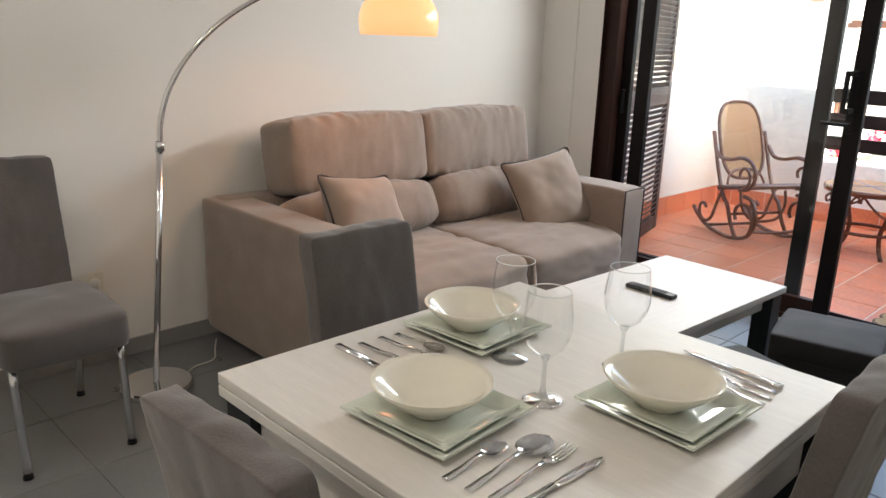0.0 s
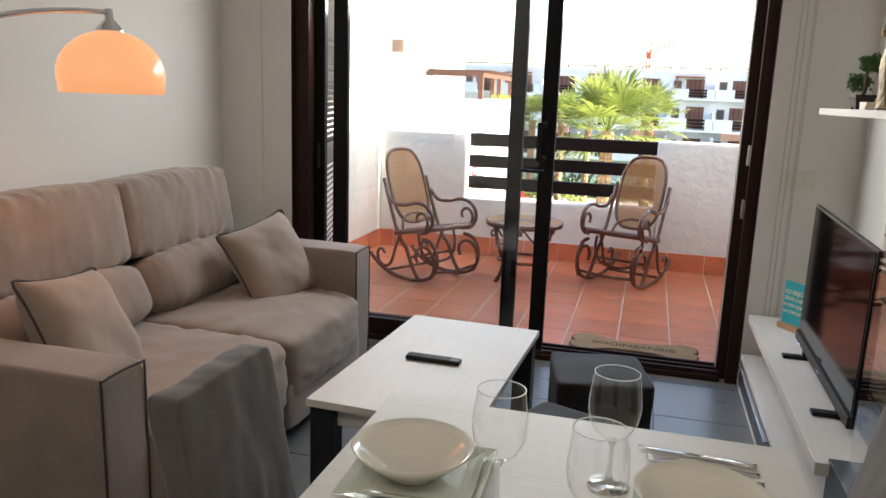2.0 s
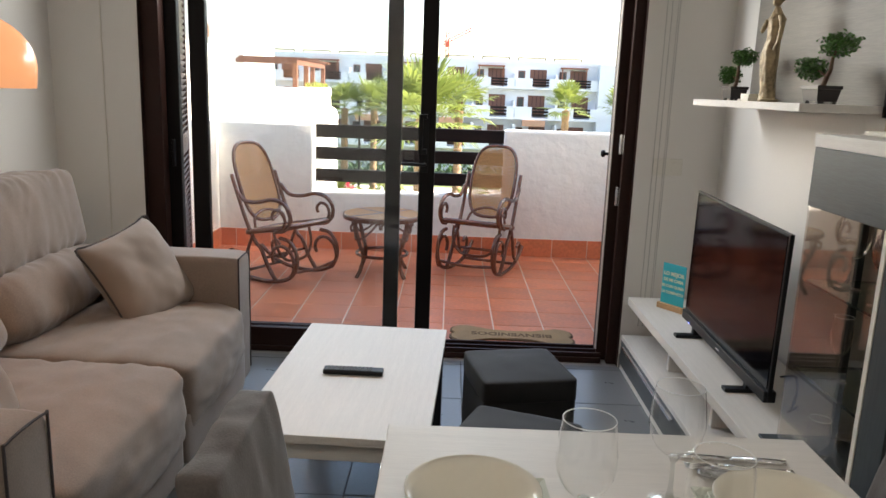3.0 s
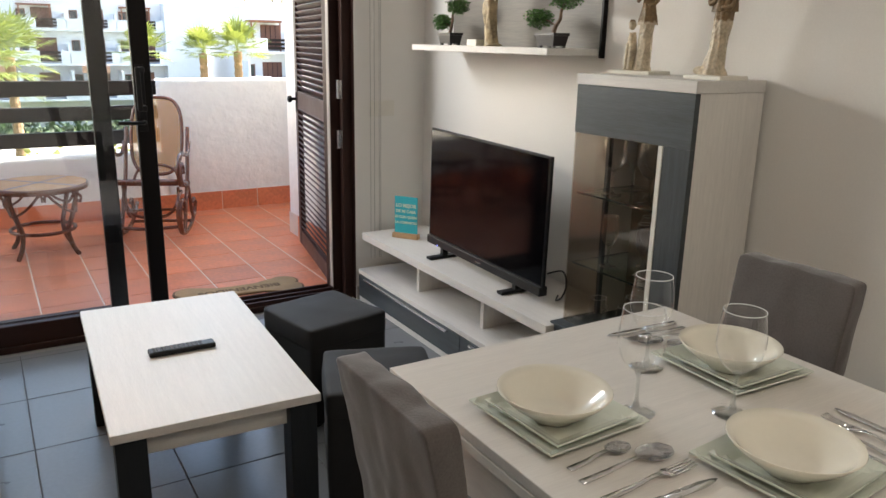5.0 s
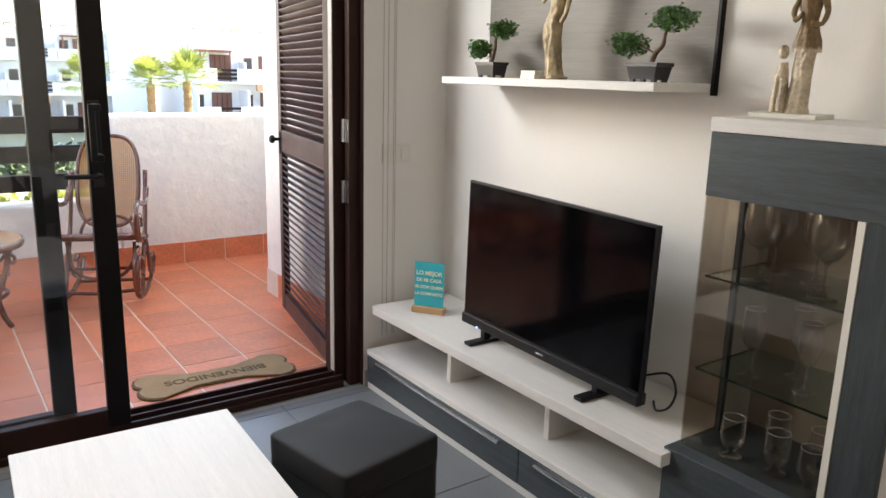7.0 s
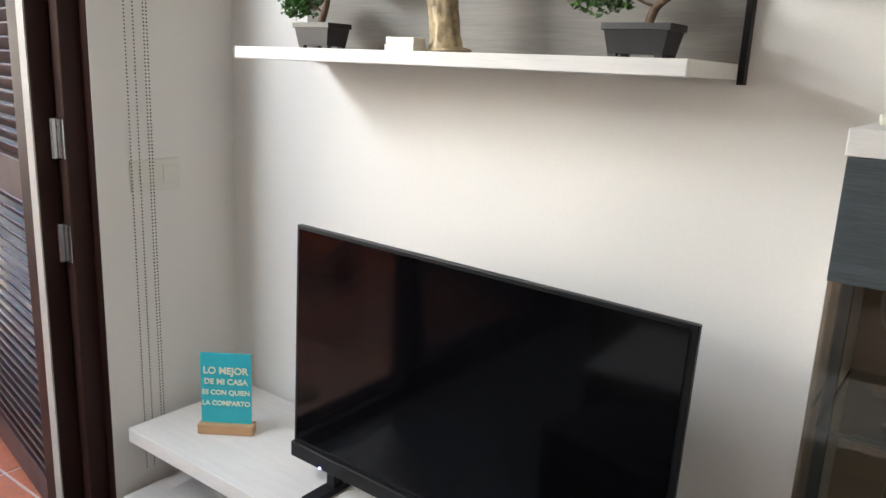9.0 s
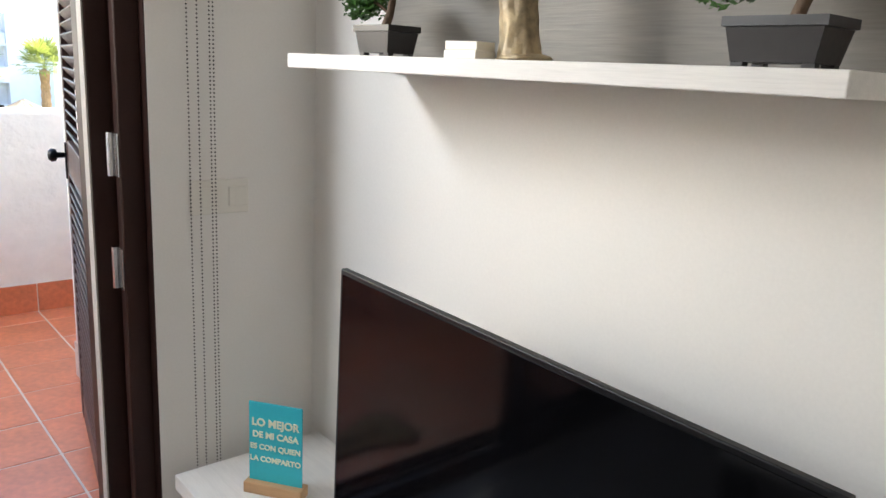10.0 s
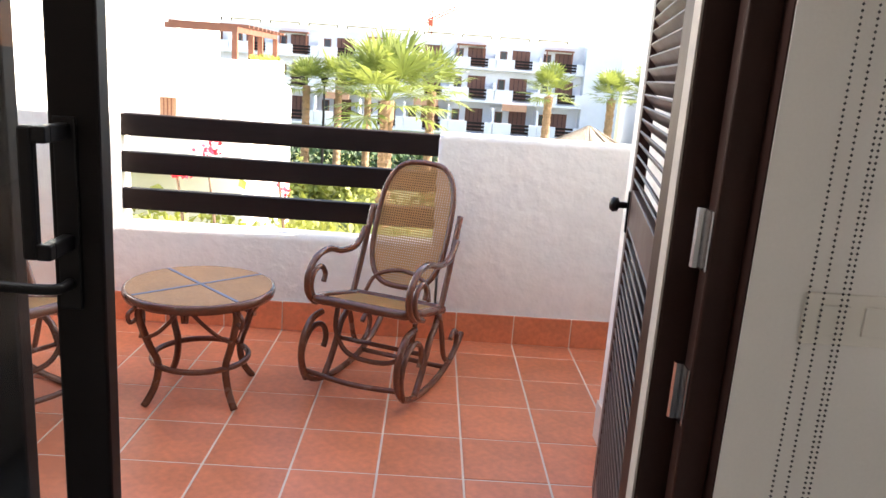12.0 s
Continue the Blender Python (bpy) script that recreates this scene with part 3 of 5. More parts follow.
    edge = [shape(2 * i / 6 - 1, -1) for i in range(6)] + [shape(1, 2 * i / 6 - 1) for i in range(6)] + [shape(1 - 2 * i / 6, 1) for i in range(6)] + [shape(-1, 1 - 2 * i / 6) for i in range(6)]
    part("piping", tube([(x, y, 0) for x, y in edge], 0.0045, 6, 3, True), M["piping"], s, "dark piping", True)
throw_pillow(pose(-2.325, 3.515, 0.612) @ pose(0, 0, 0, 0, 62, -22) @ pose(0, 0, 0, 0, 0, 12), 1, "square beige cushion with dark piping leaning on the sofa")
throw_pillow(pose(-2.362, 2.317, 0.618) @ pose(0, 0, 0, 0, 62, 12) @ pose(0, 0, 0, 0, 0, -8), 2, "square beige cushion with dark piping leaning on the sofa arm")


# ---- dining chairs ----
def dining_chair(m, label):
    """Faces +y; the origin is on the floor under the seat's middle."""
    s = thing("dining_chair", m @ Matrix.Diagonal((1, 1, 1.02, 1)), label, "chair", "dining chairs")
    b = pillow(0.39, 0.46, 0.13, 18, 10.0, 0.010, 0.006, seed=2)
    bmesh.ops.translate(b, vec=(0, 0.01, 0.415), verts=b.verts)
    part("seat", b, M["chair"], s, "", True)
    b = pillow(0.316, 0.055, 0.49, 34, 36.0, 0.004, 0.0055, seed=4, freq=14, aniso=(1, 1, 0.7))
    for v in b.verts:
        k = (v.co.z + 0.25) / 0.5
        v.co.y += -0.065 * k - 0.02 * k * k
        v.co.x *= 1.0 - 0.03 * k
    bmesh.ops.translate(b, vec=(0, -0.215, 0.67), verts=b.verts)
    part("backrest", b, M["chair"], s, "", True)
    for x in (-0.165, 0.165):
        for y, d in ((0.19, 0.03), (-0.2, -0.06)):
            part("leg", tube([(x, y, 0.36), (x, y + d * 0.6, 0.15), (x, y + d, 0.008)], 0.013, 10, 3), M["steel"], s, "satin steel leg", True)
            part("glide", lathe([(0, 0), (0.016, 0), (0.016, 0.012), (0, 0.012)], 10, at=(x, y + d, 0)), M["black"], s)
    return s
CHAIR = "grey-brown fabric dining chair with steel legs "
dining_chair(pose(-1.048, 1.465, 0, 0, 0, -90), CHAIR + "drawn up to the table")
dining_chair(pose(-0.484, 1.57, 0, 0, 0, 90), CHAIR + "drawn up to the table")
dining_chair(pose(-0.69, 1.03, 0, 0, 0, 3), CHAIR + "drawn up to the table")
dining_chair(pose(-2.53, 1.075, 0, 0, 0, -90), CHAIR + "standing against the wall")


# ---- tables ----
def dining_table():
    x0, x1, y0, y1, z = -1.145, -0.312, 0.975, 1.86, 0.765
    s = thing("dining_table", pose((x0 + x1) / 2, (y0 + y1) / 2, 0), "square folding dining table, white ash top and dark legs", "dining table")
    w, d = (x1 - x0) / 2, (y1 - y0) / 2
    part("tabletop", box(-w, w, -d, d, z - 0.022, z, 0.002), M["ash_x"], s)
    part("folded_leaf", box(-w, w, -d, d, z - 0.047, z - 0.025, 0.002), M["ash_x"], s)
    for sx in (-1, 1):
        for sy in (-1, 1):
            cx, cy = sx * (w - 0.055), sy * (d - 0.055)
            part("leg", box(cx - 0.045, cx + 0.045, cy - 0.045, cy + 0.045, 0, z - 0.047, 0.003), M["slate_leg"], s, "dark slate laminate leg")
    for sy in (-1, 1):
        part("apron", box(-w + 0.1, w - 0.1, sy * (d - 0.04) - 0.01, sy * (d - 0.04) + 0.01, 0.50 if sy < 0 else 0.6, z - 0.047, 0.002), M["ash_x"], s)
        part("apron", box(sy * (w - 0.04) - 0.01, sy * (w - 0.04) + 0.01, -d + 0.1, d - 0.1, 0.6, z - 0.047, 0.002), M["ash_y"], s)
    for y in (-0.28, 0.28):
        part("hinge", box(-w - 0.003, -w + 0.003, y - 0.018, y + 0.018, z - 0.036, z - 0.012, 0.001), M["steel"], s, "small steel leaf hinge")
dining_table()


def coffee_table():
    x0, x1, y0, y1, z = -1.622, -1.05, 2.447, 3.487, 0.440
    s = thing("coffee_table", pose((x0 + x1) / 2, (y0 + y1) / 2, 0, 0, 0, -2.5), "low coffee table with white ash top and dark legs", "coffee table")
    w, d = (x1 - x0) / 2, (y1 - y0) / 2
    part("tabletop", box(-w, w, -d, d, z - 0.026, z, 0.002), M["ash_y"], s)
    for sx in (-1, 1):
        for sy in (-1, 1):
            cx, cy = sx * (w - 0.05), sy * (d - 0.05)
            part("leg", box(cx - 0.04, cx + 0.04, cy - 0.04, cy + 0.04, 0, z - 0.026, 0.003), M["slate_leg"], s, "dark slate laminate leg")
        part("apron", box(sx * (w - 0.06) - 0.01, sx * (w - 0.06) + 0.01, -d + 0.09, d - 0.09, z - 0.10, z - 0.026, 0.002), M["ash_y"], s)
    for sy in (-1, 1):
        part("apron", box(-w + 0.09, w - 0.09, sy * (d - 0.06) - 0.01, sy * (d - 0.06) + 0.01, z - 0.10, z - 0.026, 0.002), M["ash_x"], s)
coffee_table()


def pouf(m, label):
    s = thing("pouf", m, label, "pouf", "cube poufs")
    b = pillow(0.350, 0.350, 0.335, 18, 36.0, 0.004, 0.002, seed=1)
    bmesh.ops.translate(b, vec=(0, 0, 0.18), verts=b.verts)
    part("body", b, M["pouf"], s, "", True)
    b = pillow(0.353, 0.353, 0.085, 18, 24.0, 0.008, 0.003, seed=2)
    bmesh.ops.translate(b, vec=(0, 0, 0.362), verts=b.verts)
    part("padded_top", b, M["pouf"], s, "", True)
    for x in (-0.14, 0.14):
        for y in (-0.14, 0.14):
            part("foot", lathe([(0, 0), (0.018, 0), (0.018, 0.018), (0, 0.018)], 10, at=(x, y, 0)), M["black"], s)
pouf(pose(-0.75, 3.192, 0, 0, 0, 12), "charcoal suede cube pouf beside the coffee table")
pouf(pose(-0.812, 2.58, 0, 0, 0, -21), "charcoal suede cube pouf pushed between the two tables")


# ---- arc lamp ----
def arc_lamp():
    bx, by, hx, hy = -2.66, 1.485, -2.27, 2.395
    s = thing("floor_lamp", pose(bx, by, 0), "chrome arc floor lamp with glowing orange dome shade", "floor lamp")
    dx, dy = hx - bx, hy - by
    part("base", lathe([(0, 0), (0.135, 0), (0.14, 0.006), (0.14, 0.024), (0.135, 0.03), (0, 0.03)], 48), M["chrome"], s, "round chrome base", False)
    lean = Vector((0.028, 0.068, 0))
    part("post", tube([(0, 0, 0.03), (lean.x, lean.y, 0.97)], 0.0125, 12, smooth=False), M["chrome"], s, "", True)
    part("collar", lathe([(0.0126, 0.95), (0.0165, 0.95), (0.0165, 0.985), (0.0126, 0.985)], 12, at=lean), M["chrome"], s, "", True)
    arc = [(lean.x + (dx - lean.x) * (1 - math.cos(a)), lean.y + (dy - lean.y) * (1 - math.cos(a)), 0.97 + 0.663 * math.sin(a)) for a in (math.pi / 2 * k / 14 for k in range(15))]
    part("arc", tube(arc, (0.011, 0.008), 10, 3), M["chrome"], s, "", True)
    zt = 1.633
    part("shade_holder", lathe([(0, zt + 0.012), (0.012, zt + 0.01), (0.014, zt - 0.02), (0.04, zt - 0.05), (0.042, zt - 0.058), (0, zt - 0.06)], 20, at=(dx, dy, 0)), M["chrome"], s, "", True)
    R, z0, hh = 0.158, 1.390, 0.19
    prof = [(0.03, z0 + hh)] + [(R * math.sin(a) if a < math.pi / 2 else R * (1 - 0.05 * (a - math.pi / 2)), z0 + 0.055 + (hh - 0.055) * math.cos(a) if a < math.pi / 2 else z0 + 0.055 - 0.055 * (a - math.pi / 2) / 0.6) for a in [0.25 + k * 0.165 for k in range(9)] + [math.pi / 2 + 0.6]]
    inner = [(r - 0.004, z) for r, z in prof[::-1]]
    part("shade", lathe(prof + inner, 48, at=(dx, dy, 0)), M["shade"], s, "glowing orange acrylic dome", True)
    part("bulb", lathe([(0, -0.05), (0.02, -0.045), (0.03, -0.02), (0.028, 0.0), (0.014, 0.03), (0.012, 0.06), (0, 0.06)], 16, at=(dx, dy, z0 + 0.12)), glowing("lamp_bulb", (1.0, 0.75, 0.45), 6.0), s, "", True)
    lt = bpy.data.lights.new("lamp_light", "POINT")
    lt.energy, lt.color, lt.shadow_soft_size = 0.35, (1.0, 0.62, 0.33), 0.03
    new("lamp_light", lt).matrix_world = pose(hx, hy, z0 + 0.03)
    cable = tube([(-0.02, 0.13, 0.006), (-0.08, 0.20, 0.004), (-0.10, 0.30, 0.004), (-0.20, 0.36, 0.004), (-0.30, 0.42, 0.004)], 0.003, 6, 5)
    part("cable", cable, M["cream_plastic"], s, "thin pale power cable", True)
arc_lamp()


# ---- television wall ----
def tv_bench():
    s = thing("tv_bench", pose(0, 0, 0), "low white ash television bench with dark drawer fronts", "tv bench")
    xf, xb, y0, y1 = -0.10, XW - 0.014, 2.13, 4.27
    part("plinth", box(xf + 0.005, xb, y0, y1, 0, 0.03, 0.002), M["ash_y"], s)
    part("carcass", box(xf + 0.02, xb, y0 + 0.003, y1 - 0.003, 0.03, 0.163), M["slate_y"], s)
    part("lower_top", box(xf, xb, y0, y1, 0.165, 0.190, 0.002), M["ash_y"], s)
    for a, b in ((y0, 3.198), (3.202, y1)):
        dr = part("drawer_front", box(xf + 0.002, xf + 0.02, a, b, 0.032, 0.162, 0.0015), M["slate_y"], s, "dark slate laminate drawer front")
        part("bar_handle", box(xf - 0.016, xf + 0.002, a + 0.1, b - 0.09, 0.144, 0.154, 0.002), M["steel"], dr, "long brushed steel handle")
    part("upper_shelf", box(-0.09, xb, 2.615, 4.238, 0.367, 0.407, 0.002), M["ash_y"], s)
    for y in (3.75, 3.16):
        part("divider", box(0.0, xb, y, y + 0.025, 0.190, 0.367, 0.001), M["ash_z"], s)
    part("rear_panel", box(xb - 0.012, xb, 2.645, 3.775, 0.190, 0.367), M["ash_y"], s)
tv_bench()


def television():
    s = thing("television", pose(0.042, 3.262, 0.407, 0, 0, 0), "flat black television switched off, standing on the bench", "television")
    w = 0.466
    part("body", box(0.0, 0.014, -w + 0.014, w, 0.05, 0.620, 0.002), M["black"], s).matrix_basis = pose(0, 0, 0, 1.2)
    part("rear_housing", box(0.013, 0.075, -w * 0.7, w * 0.7, 0.07, 0.42, 0.012), M["black"], s)
    part("screen", box(-0.0025, 0.0005, -w + 0.028, w - 0.010, 0.092, 0.611), M["screen"], s, "glossy dark screen").matrix_basis = pose(0, 0, 0, 1.2)
    part("speaker_bar", box(-0.012, 0.03, -w + 0.018, w, 0.045, 0.085, 0.004), M["black"], s).matrix_basis = pose(0, 0, 0, 1.2)
    part("logo", box(-0.0135, -0.012, -0.02, 0.02, 0.062, 0.068), M["steel"], s)
    part("status_light", box(-0.0135, -0.012, 0.36, 0.366, 0.055, 0.06), glowing("blue_status_light", (0.15, 0.2, 1.0), 2.0), s)
    for y in (-0.26, 0.34):
        f = box(-0.075, 0.10, y - 0.02, y + 0.02, 0.0, 0.014, 0.003)
        box(0.0, 0.03, y - 0.012, y + 0.012, 0.014, 0.055, bm=f)
        part("stand_foot", f, M["black"], s)
    part("cable", tube([(0.05, -0.42, 0.12), (0.06, -0.50, 0.15), (0.05, -0.54, 0.11), (0.05, -0.52, 0.05), (0.07, -0.46, 0.012), (0.13, -0.40, 0.006)], 0.004, 6, 6), M["black"], s, "loose black cable", True)
    part("cable", tube([(0.05, 0.47, 0.2), (0.06, 0.51, 0.16), (0.06, 0.51, 0.06), (0.08, 0.48, 0.008)], 0.004, 6, 6), M["black"], s, "loose black cable", True)
television()


# ---- wine glasses ----
def wine_glass(x, y, z, label, kind=0, group="wine glasses on the table"):
    """Foot and stem, a thin cup and its rim, painted white for glint."""
    h, bowl, stem, foot = ((0.208, 0.045, 0.086, 0.037), (0.19, 0.030, 0.078, 0.031), (0.115, 0.035, 0.016, 0.030), (0.208, 0.045, 0.086, 0.037))[kind]
    z += 0.001
    if kind in GLASS_FIRST:
        return tagged(copy_thing(GLASS_FIRST[kind], pose(x, y, z)), label, "wine glass", group)
    g = thing("wine_glass", pose(x, y, z), label, "wine glass", group)
    part("stem", lathe([(0, 0), (foot, 0), (foot, 0.0022), (foot * 0.55, 0.005), (0.008, 0.010), (0.0044, 0.026), (0.0040, max(stem - 0.012, 0.012)), (0.009, stem), (0, stem + 0.003)], 28), M["glass_stem"], g, "", True)
    bh = h - stem
    cup = [(bowl * f, stem + bh * k) for f, k in ((0.16, 0.003), (0.45, 0.05), (0.72, 0.15), (0.92, 0.30), (1.0, 0.45), (0.99, 0.60), (0.93, 0.80), (0.85, 1.0))]
    part("cup", lathe([(0, stem + 0.002)] + cup, 32), M["wine_glass" if kind == 3 else "cabinet_crystal"], g, "", True)
    part("rim", tube([(cup[-1][0] * math.cos(a), cup[-1][0] * math.sin(a), h) for a in (2 * math.pi * k / 28 for k in range(28))], 0.0009, 6, 1, True), M["rim_glint"], g, "", True)
    GLASS_FIRST[kind] = g
    return g
GLASS_FIRST = {}
for x, y in ((-0.828, 1.455), (-0.669, 1.36), (-0.656, 1.595)):
    wine_glass(x, y, 0.765, "clear stemmed wine glass standing empty on the dining table", 3)


# ---- display cabinet ----
def cabinet():
    s = thing("display_cabinet", pose(0, 0, 0), "display cabinet in white ash and slate with smoked glass", "cabinet")
    xf, xb, y0, y1, z0, zt = 0.0, XW - 0.014, 2.096, 2.625, 0.190, 1.342
    part("side_panel", box(xf + 0.02, xb, y0, y0 + 0.02, z0, 1.304, 0.001), M["ash_z"], s)
    part("cap", box(xf - 0.005, xb, y0 - 0.003, y1 + 0.003, 1.305, zt, 0.002), M["ash_y"], s)
    part("back_panel", box(xb - 0.012, xb, y0 + 0.02, y1, z0, 1.304), mat("brown_back", (0.36, 0.31, 0.25), 0.6, var=0.08, bump=0.02), s, "brown reflective back panel")
    part("header_front", box(xf - 0.002, xf + 0.02, y0, y1, 1.136, 1.304, 0.001), M["slate_y"], s, "dark slate laminate front")
    part("header_box", box(xf + 0.02, xb - 0.012, y0 + 0.02, y1 - 0.002, 1.139, 1.303), M["slate_y"], s)
    part("stile_front", box(xf - 0.002, xf + 0.02, y0, 2.203, z0, 1.1355, 0.001), M["slate_z"], s, "dark slate laminate front")
    part("light_strip", box(xf - 0.004, xf + 0.018, 2.204, 2.222, 0.420, 1.1355, 0.001), M["cream_plastic"], s, "pale frosted light strip")
    part("lower_box", box(xf - 0.05, xb - 0.012, 2.223, 2.64, z0, 0.415, 0.002), M["slate_y"], s, "dark slate laminate lower box")
    part("inner_side", box(xf + 0.02, xb - 0.012, 2.203, 2.215, 0.415, 1.136), M["slate_z"], s)
    g = part("glass_door", box(xf, xf + 0.005, 2.223, y1 - 0.001, 0.417, 1.135), M["smoked"], s, "smoked glass front")
    h = part("glass_side", box(xf + 0.006, 0.16, y1 - 0.006, y1 - 0.001, 0.417, 1.135), M["smoked"], s, "smoked glass side")
    g.visible_shadow = h.visible_shadow = False
    part("corner_post", box(0.16, 0.178, y1 - 0.015, y1, 0.415, 1.137), M["slate_z"], s)
    part("rear_side", box(0.178, xb - 0.012, y1 - 0.015, y1, 0.415, 1.137), M["ash_z"], s)
    for z in (0.647, 0.914):
        sh = part("glass_shelf", box(xf + 0.014, xb - 0.014, 2.217, y1 - 0.018, z, z + 0.006), M["shelf_glass"], s, "clear glass shelf")
        part("shelf_edge", box(xf + 0.010, xf + 0.014, 2.217, y1 - 0.018, z, z + 0.006, 0.001), M["glass_edge"], sh, "dark green polished glass edge")
        part("shelf_edge", box(xf + 0.014, xb - 0.014, y1 - 0.018, y1 - 0.014, z, z + 0.006, 0.001), M["glass_edge"], sh, "dark green polished glass edge")
cabinet()
for z, kind, spots in ((0.920, 0, ((0.08, 2.50), (0.19, 2.40), (0.08, 2.32), (0.20, 2.28), (0.21, 2.53))),
                       (0.653, 1, ((0.08, 2.49), (0.10, 2.34), (0.20, 2.42), (0.22, 2.29))),
                       (0.416, 2, ((0.06, 2.50), (0.08, 2.38), (0.07, 2.28), (0.18, 2.44), (0.19, 2.32)))):
    for x, y in spots:
        wine_glass(x, y, z, ("clear wine glass on the cabinet's upper shelf", "slender clear flute on the cabinet's middle shelf", "small clear glass at the foot of the cabinet")[kind], kind, "glasses in the cabinet")


# ---- wall shelf and panel ----
s = thing("wall_shelf", pose(0, 0, 0), "white ash wall shelf on a grey panel with dark edge", "shelf")
part("shelf_board", box(0.045, XW - 0.022, 2.866, 3.928, 1.397, 1.424, 0.002), M["ash_y"], s)
part("wall_panel", box(XW - 0.022, XW - 0.002, 2.866, 3.965, 1.400, 1.965, 0.001), M["grey_panel"], s, "grey oak panel")
part("panel_edge", box(XW - 0.024, XW - 0.001, 2.854, 2.866, 1.388, 1.970, 0.001), M["dark"], s, "dark edge strip")


# ---- teal sign ----
s = thing("table_sign", pose(0.070, 4.022, 0.407, 0, 0, -55), "teal sign with cream lettering in a wooden base", "sign")
part("base", box(-0.075, 0.075, -0.02, 0.02, 0, 0.028, 0.003), M["beech"], s, "beech block base")
board = part("board", box(-0.068, 0.068, -0.002, 0.002, 0.02, 0.228, 0.0008), M["teal"], s)
for k, (words, size) in enumerate((("LO MEJOR", 0.0265), ("DE MI CASA", 0.022), ("ES CON QUIEN", 0.0188), ("LA COMPARTO", 0.0188))):
    text("lettering", words, size, M["cream_ink"], board, pose(0, -0.003, 0.178 - 0.031 * k, 90, 0, 0))


# ---- switch and blind cords ----
s = thing("light_switch", pose(0.064, YW, 1.080), "cream double light switch on the wall", "switch")
part("plate", box(-0.074, 0.074, -0.008, 0, -0.042, 0.042, 0.002), M["cream_plastic"], s)
for x in (-0.027, 0.044):
    part("rocker", box(x - 0.024, x + 0.024, -0.012, -0.008, -0.024, 0.024, 0.0015), M["cream_plastic"], s)
for k, x in enumerate((-0.016, 0.008, 0.037, 0.046)):
    b = bmesh.new()
    for i in range(230):
        z = 2.35 - i * 0.0092
        lathe([(0, -0.0028), (0.0027, 0), (0, 0.0028)], 5, bm=b, at=(0, 0, z))
    ob = link("blind_cord", b, M["cord"])
    ob.matrix_world = pose(x, YW - 0.022, 0)
    tagged(ob, "beaded blind cord hanging down the wall", "cord", "blind cords")
    tagged(structure("cord_bracket", box(x - 0.006, x + 0.006, YW - 0.03, YW, 2.35, 2.37, 0.002), M["cream_plastic"], "small blind cord bracket"), category="bracket")
ob = link("blind_cord", tube([(-2.79, YW - 0.004, 0.2), (-2.79, YW - 0.004, 2.4)], 0.003, 6, smooth=False), M["cream_plastic"])
tagged(ob, "thin pale cable cover running up the wall", "cable cover")


# ---- wall socket behind the chair ----
s = thing("wall_socket", pose(XS, 1.38, 0.36), "cream double wall socket with two plugs in it", "socket")
part("plate", box(0, 0.009, -0.076, 0.076, -0.041, 0.041, 0.002), M["cream_plastic"], s)
for y in (-0.036, 0.036):
    pl = part("plug", lathe([(0, 0), (0.019, 0), (0.019, 0.016), (0.014, 0.034), (0.006, 0.036), (0, 0.036)], 16), M["cream_plastic"], s, "round grey-white plug", True)
    pl.matrix_basis = pose(0.009, y, 0, 0, 90, 0)
part("cable", tube([(0.045, 0.036, 0), (0.06, 0.04, -0.06), (0.03, 0.08, -0.25), (0.03, 0.12, -0.352)], 0.003, 6, 5), M["cream_plastic"], s, "thin pale cable", True)


# ---- ceiling downlights ----
for dx in (-1.75, -0.55):
    s = thing("ceiling_downlight", pose(dx, 0.15, HC), "small round recessed ceiling downlight switched on", "downlight", "ceiling downlights")
    part("trim_ring", lathe([(0.085, 0), (0.105, 0), (0.105, -0.006), (0.085, -0.010), (0.085, 0)], 32), M["cream_plastic"], s, "", True)
    part("lens", lathe([(0, -0.002), (0.084, -0.002), (0.084, -0.004), (0, -0.004)], 24), glowing("downlight_lens", (1.0, 0.92, 0.82), 1.2), s)


# ---- place settings ----
def square_plate(x, y, z, size, turn, label, material):
    """A square plate with a lifted rim: a top and a bottom sheet, closed round the edge."""
    bm, n, h, t = bmesh.new(), 14, 0.014, 0.004
    top, low = {}, {}
    for i in range(n + 1):
        for j in range(n + 1):
            u, v = 2 * i / n - 1, 2 * j / n - 1
            lift = h * max(0.0, (max(abs(u), abs(v)) - 0.62) / 0.38) ** 1.5
            top[i, j] = bm.verts.new((u * size / 2, v * size / 2, lift + t))
            low[i, j] = bm.verts.new((u * size / 2, v * size / 2, lift))
    for i in range(n):
        for j in range(n):
            ring = ((i, j), (i + 1, j), (i + 1, j + 1), (i, j + 1))
            bm.faces.new([top[q] for q in ring])
            bm.faces.new([low[q] for q in ring[::-1]])
    edge = [(i, 0) for i in range(n)] + [(n, j) for j in range(n)] + [(n - i, n) for i in range(n)] + [(0, n - j) for j in range(n)]
    for a, b in zip(edge, edge[1:] + edge[:1]):
        bm.faces.new((low[a], low[b], top[b], top[a]))
    ob = link("square_plate", bm, M[material])
    ob.matrix_world = pose(x, y, z, 0, 0, turn)
    return tagged(ob, label, "plate", "square plates")


def bowl(x, y, z):
    t = 0.0035
    out = [(0, 0), (0.048, 0), (0.052, 0.004), (0.060, 0.010), (0.085, 0.026), (0.105, 0.042), (0.118, 0.056)]
    inn = [(0.1165, 0.0575), (0.102, 0.046), (0.082, 0.030), (0.058, 0.015), (0.045, 0.010), (0, 0.009)]
    out, inn = ([(r * 0.90, q) for r, q in prof] for prof in (out, inn))
    ob = link("bowl", lathe(out + inn, 56), M["china"], smooth=True)
    ob.matrix_world = pose(x, y, z)
